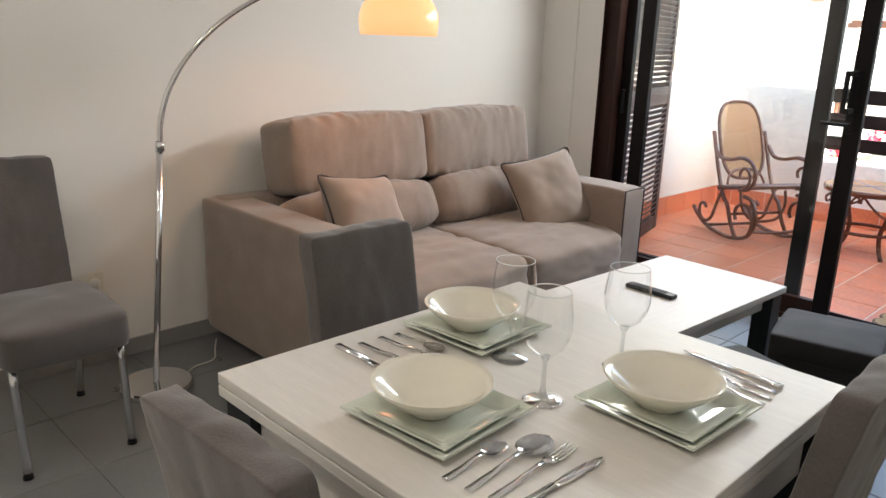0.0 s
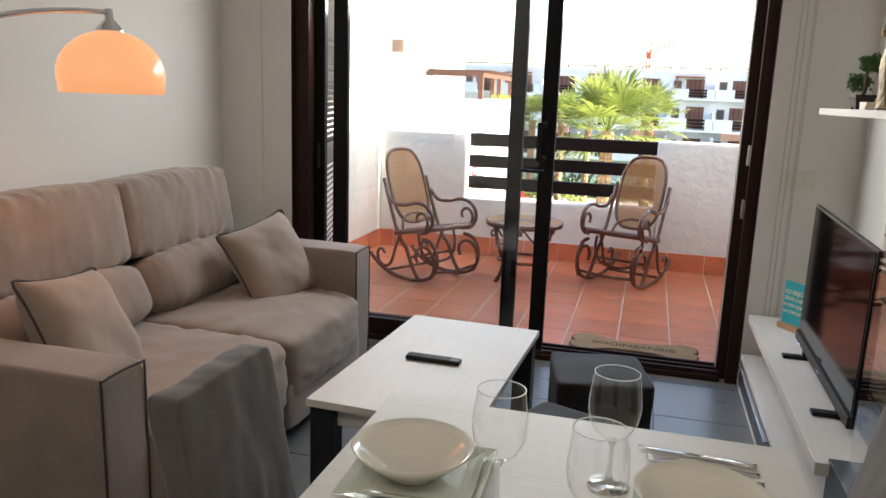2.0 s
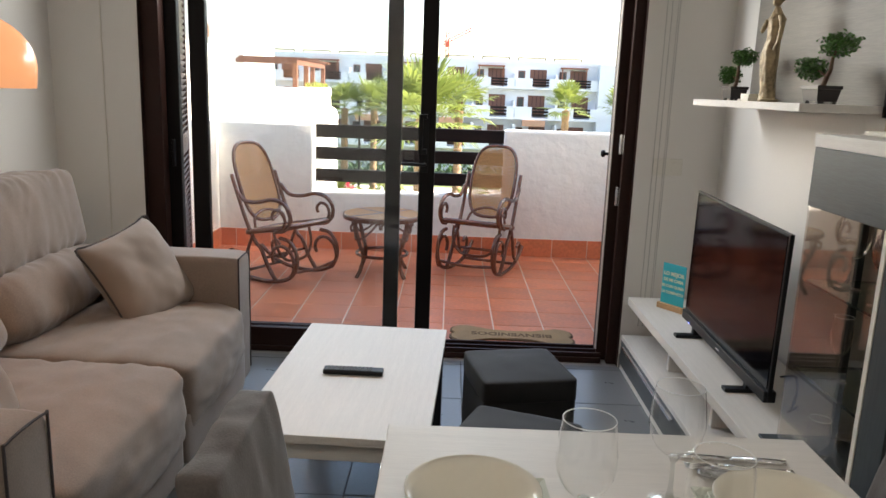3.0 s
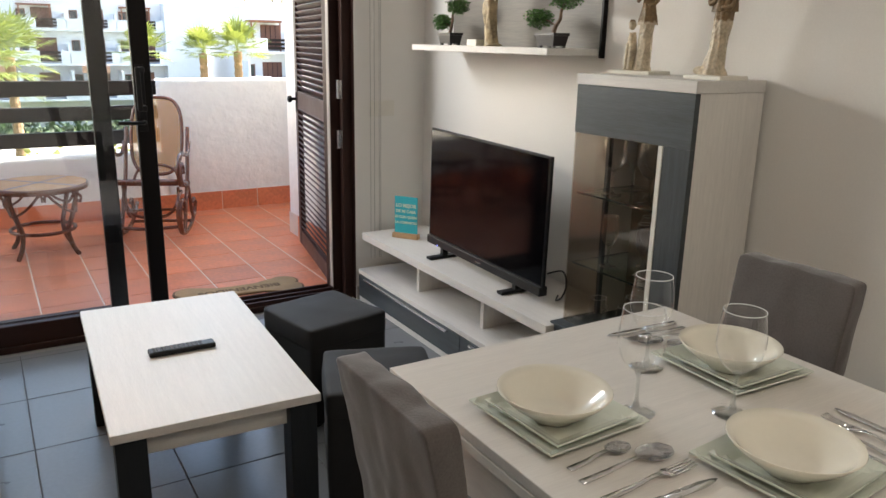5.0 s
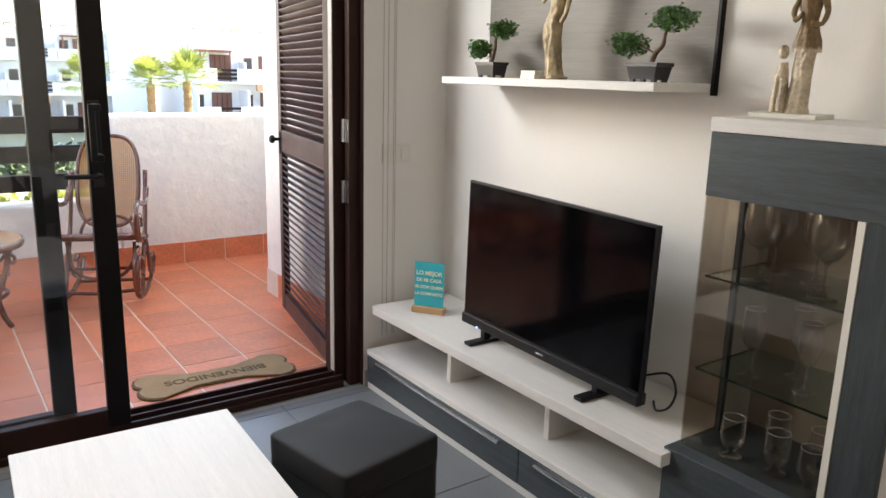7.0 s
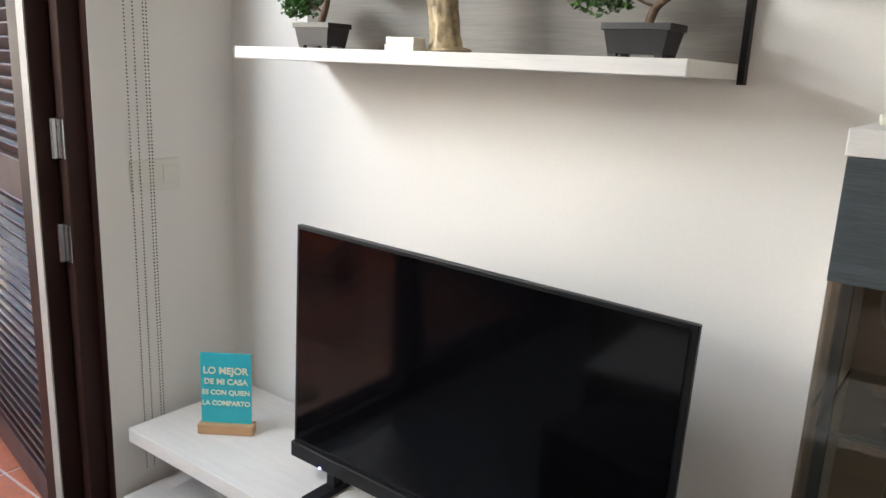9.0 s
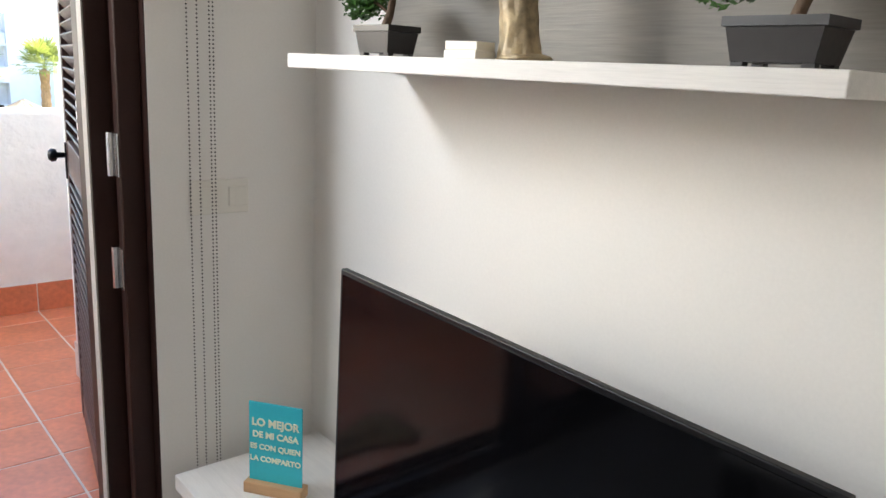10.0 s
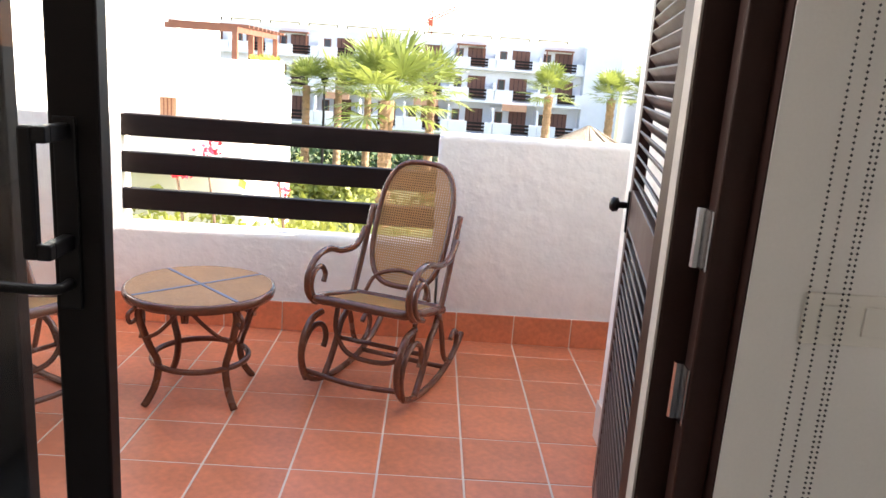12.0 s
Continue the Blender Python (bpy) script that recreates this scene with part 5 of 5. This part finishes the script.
def cane_table(m):
    s = thing("side_table", m, "round bentwood side table with woven cane top", "side table")
    R, H = 0.306, 0.485
    part("rim", lathe([(R - 0.03, H - 0.04), (R, H - 0.04), (R + 0.006, H - 0.024), (R + 0.004, H - 0.006), (R - 0.004, H - 0.002), (R - 0.014, H - 0.004), (R - 0.03, H - 0.04)], 56), M["bentwood"], s, "", True)
    b = cane_panel(R - 0.008, R - 0.008, lambda x, z: x * x + z * z < (R - 0.009) ** 2, strip=0.0085)
    tagged(part("top_cane", b, M["table_cane"], s, "woven natural cane"), kind="stuff").matrix_basis = pose(0, 0, H - 0.003, 90)
    for k in (43, 133):
        part("band", box(-R + 0.01, R - 0.01, -0.007, 0.007, H - 0.001, H + 0.0022, 0.001), M["blue_band"], s, "blue-grey band across the top").matrix_basis = pose(0, 0, 0, 0, 0, k)
    for k in range(4):
        a = math.radians(45 + 90 * k)
        c, d = math.cos(a), math.sin(a)
        ray = lambda pts: [(r * c, r * d, z) for r, z in pts]
        part("leg", tube(ray([(0.255, H - 0.03), (0.275, 0.40), (0.235, 0.27), (0.195, 0.17), (0.215, 0.07), (0.262, 0.0)]), 0.0155, 9, 5), M["bentwood"], s, "", True)
        part("scroll", tube(ray([(0.285, H - 0.05), (0.318, H - 0.075), (0.31, H - 0.11), (0.285, H - 0.10)]), 0.009, 8, 4), M["bentwood"], s, "", True)
        e = lambda r, t, z: (r * math.cos(a + t), r * math.sin(a + t), z)
        part("apron_scroll", tube([e(0.262, 0.05, 0.30), e(0.235, 0.25, 0.33), e(0.23, 0.5, 0.385), e(0.24, 0.66, 0.43), e(0.235, 0.74, 0.425), e(0.235, 0.76, 0.39)], 0.0085, 8, 4), M["bentwood"], s, "", True)
        part("apron_scroll", tube([e(0.262, 1.52, 0.30), e(0.235, 1.32, 0.33), e(0.23, 1.07, 0.385), e(0.24, 0.91, 0.43), e(0.235, 0.83, 0.425), e(0.235, 0.81, 0.39)], 0.0085, 8, 4), M["bentwood"], s, "", True)
    part("stretcher_ring", tube([(0.20 * math.cos(t), 0.20 * math.sin(t), 0.165) for t in (2 * math.pi * k / 20 for k in range(20))], 0.0125, 9, 3, True), M["bentwood"], s, "", True)
cane_table(pose(-1.55, 6.26, TZ, 0, 0, 2))


# ---- door mat shaped like a bone ----
def mat_outline(grow=0.0, n=64):
    pts = []
    for k in range(n):
        a = 2 * math.pi * k / n
        c, d = math.cos(a), math.sin(a)
        r = 0.0
        for i in range(1, 160):
            q = i * 0.0028
            x, y = q * c, q * d
            if (abs(x) < 0.28 and abs(y) < 0.085) or any((abs(x) - 0.285) ** 2 + (y - e) ** 2 < 0.0085 for e in (0.06, -0.06)):
                r = q
        pts.append(((r + grow) * c, (r + grow) * d))
    return pts


s = thing("door_mat", pose(-0.63, 4.80, TZ, 0, 0, 178), "bone-shaped coir welcome mat lying on the terrace", "door mat")
for nm, grow, z0, z1, m in (("border", 0.0, 0, 0.009, "mat_edge"), ("coir_top", -0.013, 0.0091, 0.013, "coir")):
    b = bmesh.new()
    o = mat_outline(grow)
    lo, hi = [b.verts.new((x, y, z0)) for x, y in o], [b.verts.new((x, y, z1)) for x, y in o]
    b.faces.new(lo[::-1]); b.faces.new(hi)
    for k in range(len(o)):
        b.faces.new((lo[k - 1], lo[k], hi[k], hi[k - 1]))
    part(nm, b, M[m], s)
text("lettering", "BIENVENIDOS", 0.078, M["mat_edge"], s, pose(0, 0.0, 0.0135), 0.0006)


# ---- outdoors ----
GZ = -3.6
def sheet(x0, x1, y0, y1, z):
    b = bmesh.new()
    b.faces.new([b.verts.new(p) for p in ((x0, y0, z), (x1, y0, z), (x1, y1, z), (x0, y1, z))])
    return b


structure("ground", sheet(-1500, 1500, -1500, 2500, GZ), M["grass"], "planted garden ground reaching to the horizon")
structure("pavement", box(-30, 30, 35.0, 39.0, GZ, GZ + 0.06), M["path"], "pale paved path through the garden")
structure("path_cross", box(0.2, 2.2, 12.0, 35.0, GZ, GZ + 0.06), M["path"], "pale paved path through the garden")


def leaves(bm, c, r, n, size, rnd, flat=0.6):
    for k in range(n):
        q = Vector((rnd.gauss(0, 1), rnd.gauss(0, 1), rnd.gauss(0, 1))).normalized() * rnd.random() ** 0.4
        p = Vector(c) + Vector((q.x * r[0], q.y * r[1], abs(q.z) * r[2])) * (0.75 + 0.5 * noise.noise(q * 1.7 + Vector(c)))
        e = Euler((rnd.uniform(-1.2, 1.2), rnd.uniform(-1.2, 1.2), rnd.uniform(0, 6.3))).to_matrix()
        L = size * rnd.uniform(0.6, 1.4)
        bm.faces.new([bm.verts.new(p + e @ Vector(v)) for v in ((-L, 0, 0), (0, -L * flat, 0), (L, 0, L * 0.2), (0, L * flat, 0))])


def planting(name, material, spots, n, size, label, seed):
    rnd, b = random.Random(seed), bmesh.new()
    for x, y, r, h in spots:
        leaves(b, (x, y, GZ), (r, r, h), n, size, rnd)
    return tagged(link(name, b, M[material]), label, "shrubs", kind="stuff")


rnd = random.Random(5)
planting("shrubs", "shrub", [(rnd.uniform(-9, 9), rnd.uniform(14, 33), rnd.uniform(0.6, 1.3), rnd.uniform(0.7, 1.9)) for k in range(75)], 190, 0.13, "sunlit yellow-green garden shrubs", 11)
planting("hedge", "hedge", [(x, 41.0 + rnd.uniform(-0.6, 0.6), 1.1, rnd.uniform(1.2, 2.4)) for x in range(-16, 18)], 150, 0.16, "dark green hedge before the far building", 12)
planting("tall_shrubs", "shrub", [(-9.5 + 0.55 * k, 18.9 + 0.5 * math.sin(k * 1.7), 0.75, 2.35 + 0.45 * math.sin(k * 2.3)) for k in range(19)], 330, 0.12, "tall sunlit yellow-green shrubs before the house", 14)
planting("low_hedge", "shrub", [(-7 + 0.5 * k, 12.5, 0.5, 1.1 + 0.25 * math.sin(k)) for k in range(17)], 170, 0.09, "clipped yellow-green hedge below the terrace", 13)


def palm(x, y, z, r, label, seed, trunk_r=None, n=22):
    s = thing("palm_tree", pose(x, y, GZ), label, "palm tree", "garden palms")
    rnd = random.Random(seed)
    tr, H = trunk_r or r * 0.13, z - GZ
    prof, steps = [(tr * 1.35, 0)], 34
    for k in range(1, steps):
        prof.append((tr * (1.12 - 0.2 * k / steps) * (1.0 + 0.16 * (k % 2)), H * k / steps))
    prof += [(tr * 1.12, H - r * 0.35), (tr * 0.9, H - r * 0.15), (0, H - r * 0.05)]
    part("trunk", lathe(prof, 12), M["palm_trunk"], s)
    b = bmesh.new()
    for k in range(n):
        a = k * 2.39996 + rnd.uniform(-0.2, 0.2)
        el = 1.45 - 1.85 * (k / n) ** 0.95 + rnd.uniform(-0.12, 0.12)
        d = Vector((math.cos(a) * math.cos(el), math.sin(a) * math.cos(el), math.sin(el)))
        stem = r * rnd.uniform(0.40, 0.62)
        base, hub = Vector((0, 0, H - r * 0.08)), Vector((0, 0, H - r * 0.08)) + d * stem
        side = d.cross(Vector((0, 0, 1))).normalized()
        up = side.cross(d)
        w = r * 0.012
        b.faces.new([b.verts.new(q) for q in (base - side * w, base + side * w, hub + side * w, hub - side * w)])
        blades, L = 19, r * rnd.uniform(0.50, 0.66)
        for j in range(blades):
            t = (j / (blades - 1) - 0.5) * 2
            ang = t * 1.75
            dirn = (d * math.cos(ang) + side * math.sin(ang)).normalized()
            dirn = (dirn + up * 0.10).normalized()
            l = L * (1 - 0.28 * t * t) * rnd.uniform(0.9, 1.08)
            bw = l * 0.048
            across = dirn.cross(up).normalized()
            mid = hub + dirn * l * 0.6 + up * rnd.uniform(-0.03, 0.03) * l
            tip = hub + dirn * l - Vector((0, 0, 1)) * l * rnd.uniform(0.02, 0.24)
            v = [b.verts.new(q) for q in (hub, mid - across * bw + up * bw * 0.4, mid + across * bw + up * bw * 0.4, tip)]
            b.faces.new((v[0], v[1], v[3], v[2]))
    tagged(part("crown", b, M["frond"], s, "fan-shaped green fronds"), kind="stuff")
    return s


palm(-2.08, 27.0, 0.50, 2.2, "tall fan palm with a full bright green crown", 1, 0.20, 30)
palm(-4.35, 33.0, 0.65, 1.35, "slender fan palm behind a larger one", 2, 0.13)
palm(-3.3, 34.0, 0.5, 1.25, "slender fan palm behind a larger one", 3, 0.13)
palm(-0.75, 31.0, 0.75, 1.6, "slender fan palm behind a larger one", 4, 0.15)
palm(3.05, 28.0, 0.95, 1.0, "fan palm with a small crown by the far building", 5, 0.13)
palm(5.55, 30.0, 0.95, 1.05, "fan palm with a small crown by the far building", 6, 0.14)
palm(7.0, 30.5, 1.05, 1.3, "fan palm with a small crown by the far building", 7, 0.15)
palm(-5.6, 33.0, 0.6, 1.2, "slender fan palm behind a larger one", 8, 0.14)


def far_window(house, x, y, z, w, h, brown):
    s = part("window", box(x - w / 2, x + w / 2, y - 0.06, y + 0.02, z, z + h), M["wood_far"], house)
    if brown:
        for k in range(1, 4):
            part("shutter_board", box(x - w / 2 + w * k / 4 - 0.012, x - w / 2 + w * k / 4 + 0.012, y - 0.075, y - 0.055, z, z + h), M["beam"], s)
    else:
        part("pane", box(x - w / 2 + 0.06, x + w / 2 - 0.06, y - 0.07, y - 0.058, z + 0.06, z + h - 0.06), M["dark_pane"], s)


def far_building(x0, x1, yf, depth, levels, roof, name_label, bays, seed, end=0.0):
    """White terraced flats: stepped storeys with balconies, brown shutters and dark beam rails."""
    rnd = random.Random(seed)
    s = thing("apartment_building", pose(0, 0, 0), name_label, "building", "garden flats")
    part("wall", box(x0, x1, yf, yf + depth, GZ, roof), M["shade_blue_white"], s)
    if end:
        part("end_wall", box(x1, x1 + end, yf - 0.8, yf + depth, GZ, roof + 0.12), M["shade_blue_white"], s)
    part("roof_parapet", box(x0 - 0.05, x1 + 0.05, yf - 0.05, yf + 0.15, roof, roof + 0.22), M["shade_blue_white"], s)
    for k in range(int((x1 - x0) / 2.2)):
        a = x0 + 0.3 + k * 2.2
        part("roof_rail", box(a, a + 1.7, yf + 0.0, yf + 0.06, roof + 0.34, roof + 0.39), M["beam"], s)
        for q in (a, a + 1.64):
            part("rail_post", box(q, q + 0.06, yf, yf + 0.06, roof + 0.22, roof + 0.34), M["beam"], s)
    bw = (x1 - x0) / bays
    for i, (z, h) in enumerate(levels):
        out = 1.3 - 0.45 * i
        part("balcony_slab", box(x0, x1, yf - out - 0.2, yf, z - 0.12, z), M["shade_blue_white"], s)
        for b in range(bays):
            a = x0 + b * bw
            part("balcony_wall", box(a + 0.02, a + bw * 0.42, yf - out - 0.2, yf - out - 0.05, z, z + h * 0.36), M["shade_blue_white"], s)
            part("balcony_wall", box(a + bw * 0.82, a + bw - 0.02, yf - out - 0.2, yf - out - 0.05, z, z + h * 0.36), M["shade_blue_white"], s)
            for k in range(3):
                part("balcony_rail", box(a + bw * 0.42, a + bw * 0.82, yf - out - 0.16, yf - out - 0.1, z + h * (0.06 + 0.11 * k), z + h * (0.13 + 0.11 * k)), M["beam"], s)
            part("party_wall", box(a - 0.06, a + 0.06, yf - out - 0.1, yf, z, z + h * (0.55 if i else 0.8)), M["shade_blue_white"], s)
            far_window(s, a + bw * (0.58 + rnd.uniform(-0.04, 0.04)), yf, z + h * 0.04, bw * 0.40, h * 0.70, True)
            far_window(s, a + bw * 0.17, yf, z + h * 0.32, bw * 0.17, h * 0.36, False)
            if i == len(levels) - 1 and b % 2 == 0:
                part("pergola", box(a + bw * 0.1, a + bw * 0.75, yf - out, yf, z + h * 0.80, z + h * 0.86), M["pergola"], s)
                for q in (0.12, 0.7):
                    part("pergola_post", box(a + bw * q, a + bw * q + 0.07, yf - out, yf - out + 0.07, z, z + h * 0.8), M["pergola"], s)
            if i == 1 and b % 2 == 1:
                part("clay_canopy", box(a + bw * 0.2, a + bw * 0.75, yf - out - 0.4, yf - out - 0.15, z - 0.5, z - 0.14), M["clay"], s)


far_building(-15.0, 7.8, 48.0, 8.0, ((-1.95, 1.8), (-0.10, 1.8), (1.72, 1.45)), 3.1, "white three-storey flats with brown shutters and dark balcony rails", 9, 1, 2.1)
far_building(11.5, 26.0, 45.0, 8.0, ((-1.4, 2.0), (0.7, 2.0)), 3.2, "white flats with brown shutters and dark balcony rails", 5, 2)
far_building(-46.0, -17.0, 52.0, 8.0, ((-1.95, 1.8), (-0.10, 1.8), (1.72, 1.45)), 3.1, "white three-storey flats with brown shutters and dark balcony rails", 8, 3)


def neighbour():
    s = thing("neighbour_house", pose(0, 0, 0), "sunlit white stepped house with a wooden roof pergola", "house")
    part("wall", box(-16, -5.0, 21.0, 25.6, GZ, 1.05, 0.08), M["sunlit_render"], s)
    part("terrace_wall", box(-7.0, -5.02, 20.95, 21.2, 1.02, 1.32, 0.06), M["sunlit_render"], s)
    part("terrace_wall", box(-5.25, -5.0, 21.2, 25.6, 1.02, 1.34, 0.06), M["sunlit_render"], s)
    part("stair_curve", box(-5.6, -4.75, 24.3, 25.7, GZ, 0.75, 0.3, seg=4), M["sunlit_render"], s, "", True)
    part("upper_storey", box(-16, -6.85, 22.0, 25.6, 1.05, 6.5, 0.06), M["sunlit_render"], s)
    part("balcony_wall", box(-9.5, -5.6, 19.4, 19.6, -0.85, -0.30, 0.05), M["sunlit_render"], s)
    part("balcony_slab", box(-9.5, -5.6, 19.4, 21.0, -1.0, -0.85), M["sunlit_render"], s)
    w = part("window", box(-6.95, -6.6, 20.96, 21.02, -0.75, 0.40), M["clay"], s, "pale wooden door in the shaded front")
    for k in range(1, 4):
        part("shutter_board", box(-6.95 + 0.087 * k - 0.01, -6.95 + 0.087 * k + 0.01, 20.945, 20.962, -0.75, 0.40), M["pergola"], w)
    part("loggia_roof", box(-7.0, -5.3, 20.0, 21.0, 0.42, 0.56, 0.02), M["sunlit_render"], s)
    for x in (-5.95, -5.42):
        part("loggia_post", box(x, x + 0.12, 20.0, 20.12, -0.85, 0.42, 0.01), M["sunlit_render"], s)
    for x, z in ((-8.0, 2.6), (-10.4, 2.2)):
        part("clay_vent", box(x - 0.17, x + 0.17, 21.94, 22.02, z, z + 0.34, 0.01), M["clay"], s, "square clay vent")
    part("pergola_beam", box(-6.85, -5.2, 21.05, 21.15, 1.93, 2.05), M["pergola"], s)
    part("pergola_beam", box(-5.32, -5.22, 21.15, 25.6, 1.93, 2.05), M["pergola"], s)
    for y in (21.05, 22.6, 23.6, 25.45):
        part("pergola_post", box(-5.33, -5.21, y, y + 0.12, 1.30, 1.93), M["pergola"], s)
    for k in range(10):
        part("pergola_slat", box(-6.85, -5.0, 21.3 + 0.45 * k, 21.37 + 0.45 * k, 2.05, 2.12), M["pergola"], s)
    rnd, b = random.Random(31), bmesh.new()
    for k in range(5):
        leaves(b, (-5.12, 22.3 + 0.7 * k, 1.34), (0.12, 0.35, 0.16), 60, 0.045, rnd)
    tagged(part("planting", b, M["shrub"], s, "low green plants along the parapet"), kind="stuff")
neighbour()


def left_house():
    s = thing("neighbour_house", pose(0, 0, 0), "tall white rendered house beside the terrace", "house")
    part("wall", box(-11.0, -6.2, 8.5, 17.0, GZ, 2.2, 0.05), M["sunlit_render"], s)
    part("upper_storey", box(-11.0, -7.4, 9.5, 17.0, 2.2, 5.5, 0.05), M["sunlit_render"], s)
    for y, z in ((11.7, 1.12), (12.8, 1.17), (15.95, 1.49)):
        part("clay_vent", box(-6.24, -6.17, y - 0.12, y + 0.12, z - 0.11, z + 0.11, 0.01), M["clay"], s, "square clay vent")
left_house()

b = bmesh.new()
rnd = random.Random(21)
for c, r in (((-4.35, 16.0, -0.35), (0.35, 0.3, 0.5)), ((-3.15, 16.2, -1.3), (0.22, 0.22, 1.25)), ((-4.9, 16.1, -0.7), (0.3, 0.3, 0.4))):
    leaves(b, c, r, 60, 0.05, rnd, 0.8)
s = thing("bougainvillea", pose(0, 0, 0), "red flowering bougainvillea climbing beside the house", "climbing plant")
tagged(part("flowers", b, M["flower"], s, "bright red blossom"), kind="stuff")
for x in (-4.35, -3.15, -4.9):
    part("stem", tube([(x, 16.1, GZ), (x + 0.1, 16.1, -2.2), (x - 0.05, 16.1, -0.6)], (0.05, 0.02), 7, 4), M["bark"], s, "", True)

s = thing("thatched_parasol", pose(3.75, 24.5, GZ), "round thatched garden parasol on a wooden post", "parasol")
part("post", tube([(0, 0, 0), (0, 0, 3.6)], 0.06, 8, smooth=False), M["bark"], s)
b = bmesh.new()
for k in range(150):
    a = k * 2.39996
    r, z = 1.15 * rnd.uniform(0.8, 1.0), -0.55 * rnd.uniform(0.85, 1.1)
    w = 0.09
    q = [Vector((0.03 * math.cos(a), 0.03 * math.sin(a), 3.78 + rnd.uniform(-0.03, 0.03)))]
    q += [Vector((r * math.cos(a + d), r * math.sin(a + d), 3.75 + z)) for d in (-w, w)]
    b.faces.new([b.verts.new(p) for p in q])
tagged(part("thatch", b, M["thatch"], s, "dry grey-brown thatch"), kind="stuff")

s = thing("street_lamp", pose(-5.2, 35.0, GZ), "dark garden lamp post with a lantern", "street lamp")
part("post", tube([(0, 0, 0), (0, 0, 4.1)], (0.07, 0.04), 8, smooth=False), M["black"], s)
part("lantern", lathe([(0, 4.1), (0.10, 4.12), (0.19, 4.45), (0.22, 4.47), (0.05, 4.62), (0, 4.68)], 8), M["black"], s)

s = thing("tower_crane", pose(-2.4, 155.0, GZ), "distant red and white tower crane", "crane")
for sx in (-0.3, 0.3):
    for sy in (-0.3, 0.3):
        part("mast_chord", tube([(sx, sy, 0), (sx, sy, 16.5)], 0.09, 5, smooth=False), M["crane"], s)
for k in range(12):
    part("mast_brace", tube([(-0.3, -0.3, k * 1.35), (0.3, -0.3, k * 1.35 + 1.35)], 0.06, 5, smooth=False), M["crane"], s)
part("cab", box(-0.45, 0.45, -0.5, 0.5, 13.2, 14.3, 0.1), M["crane"], s)
for z in (14.0, 14.6):
    part("jib_chord", tube([(-0.9, 0, z - 0.5), (4.9, 0, z + 2.6)], 0.09, 5, smooth=False), M["crane"], s)
for k in range(8):
    part("jib_brace", tube([(-0.8 + k * 0.7, 0, 13.55 + k * 0.374), (-0.4 + k * 0.7, 0, 14.36 + k * 0.374)], 0.06, 5, smooth=False), M["crane"], s)


# ---- floor tiles ----
def tile_mesh(name, w, d, t, material, bevel=0.002):
    me = bpy.data.meshes.new(name)
    b = box(-w / 2, w / 2, -d / 2, d / 2, -t, 0, bevel, seg=1)
    b.to_mesh(me); b.free()
    me.materials.append(material)
    return me


def lay(parent, name, x0, x1, y0, y1, ox, oy, px, py, joint, z, t, material):
    """Square tiles with their joints on ox and oy, cut at the edges of the floor."""
    cache = {}
    i0, i1 = math.floor((x0 - ox) / px), math.ceil((x1 - ox) / px)
    j0, j1 = math.floor((y0 - oy) / py), math.ceil((y1 - oy) / py)
    for i in range(i0, i1):
        for j in range(j0, j1):
            a, b = max(ox + i * px + joint / 2, x0), min(ox + (i + 1) * px - joint / 2, x1)
            c, d = max(oy + j * py + joint / 2, y0), min(oy + (j + 1) * py - joint / 2, y1)
            if b - a < 0.02 or d - c < 0.02:
                continue
            key = (round(b - a, 3), round(d - c, 3))
            if key not in cache:
                cache[key] = tile_mesh(name, b - a, d - c, t, material)
            tilt = random.uniform(-0.06, 0.06)
            shared(name, cache[key], parent, pose((a + b) / 2, (c + d) / 2, z + random.uniform(-0.0004, 0.0004), tilt, tilt))


lay(floor, "floor_tile", XS + 0.001, XW - 0.001, YB + 0.001, YW - 0.001, -1.375, 3.34, 0.43, 0.45, 0.003, 0.0, 0.01, M["floor"])
lay(terrace, "terrace_tile", TX0 + 0.001, TX1 - 0.001, YO + 0.001, TY - 0.001, -0.100, 5.960, 0.315, 0.315, 0.008, TZ, 0.012, M["terracotta"])
# skirting tiles round the terrace
skirt = structure("terrace_skirting", box(TX0 + 0.001, TX1, TY - 0.008, TY - 0.0005, -0.026, 0.142), M["tgrout"], "terracotta skirting tiles at the parapet's foot")
for i in range(-10, 4):
    a, b = -0.100 + i * 0.315 + 0.003, -0.100 + (i + 1) * 0.315 - 0.003
    a, b = max(a, TX0 + 0.012), min(b, TX1)
    if b - a > 0.03:
        me = tile_mesh("skirting_tile", b - a, 0.160, 0.012, M["terracotta"])
        shared("skirting_tile", me, skirt, pose((a + b) / 2, TY - 0.012, 0.062, 90, 0, 0))
side = structure("terrace_side_skirting", box(TX0 + 0.0005, TX0 + 0.008, YO, TY - 0.02, -0.026, 0.142), M["tgrout"], "terracotta skirting tiles at the parapet's foot")
me = tile_mesh("skirting_tile", 0.309, 0.160, 0.012, M["terracotta"])
for j in range(8):
    shared("skirting_tile", me, side, pose(TX0 + 0.012, YO + 0.165 + j * 0.315, 0.062, 90, 0, 90))
pier = structure("pier_skirting", box(0.140, 0.1475, YO + 0.02, 6.05, -0.026, 0.142), M["tgrout"], "terracotta skirting tiles at the pier's foot")
for j in range(4):
    shared("skirting_tile", me, pier, pose(0.136, YO + 0.20 + j * 0.315, 0.062, 90, 0, -90))
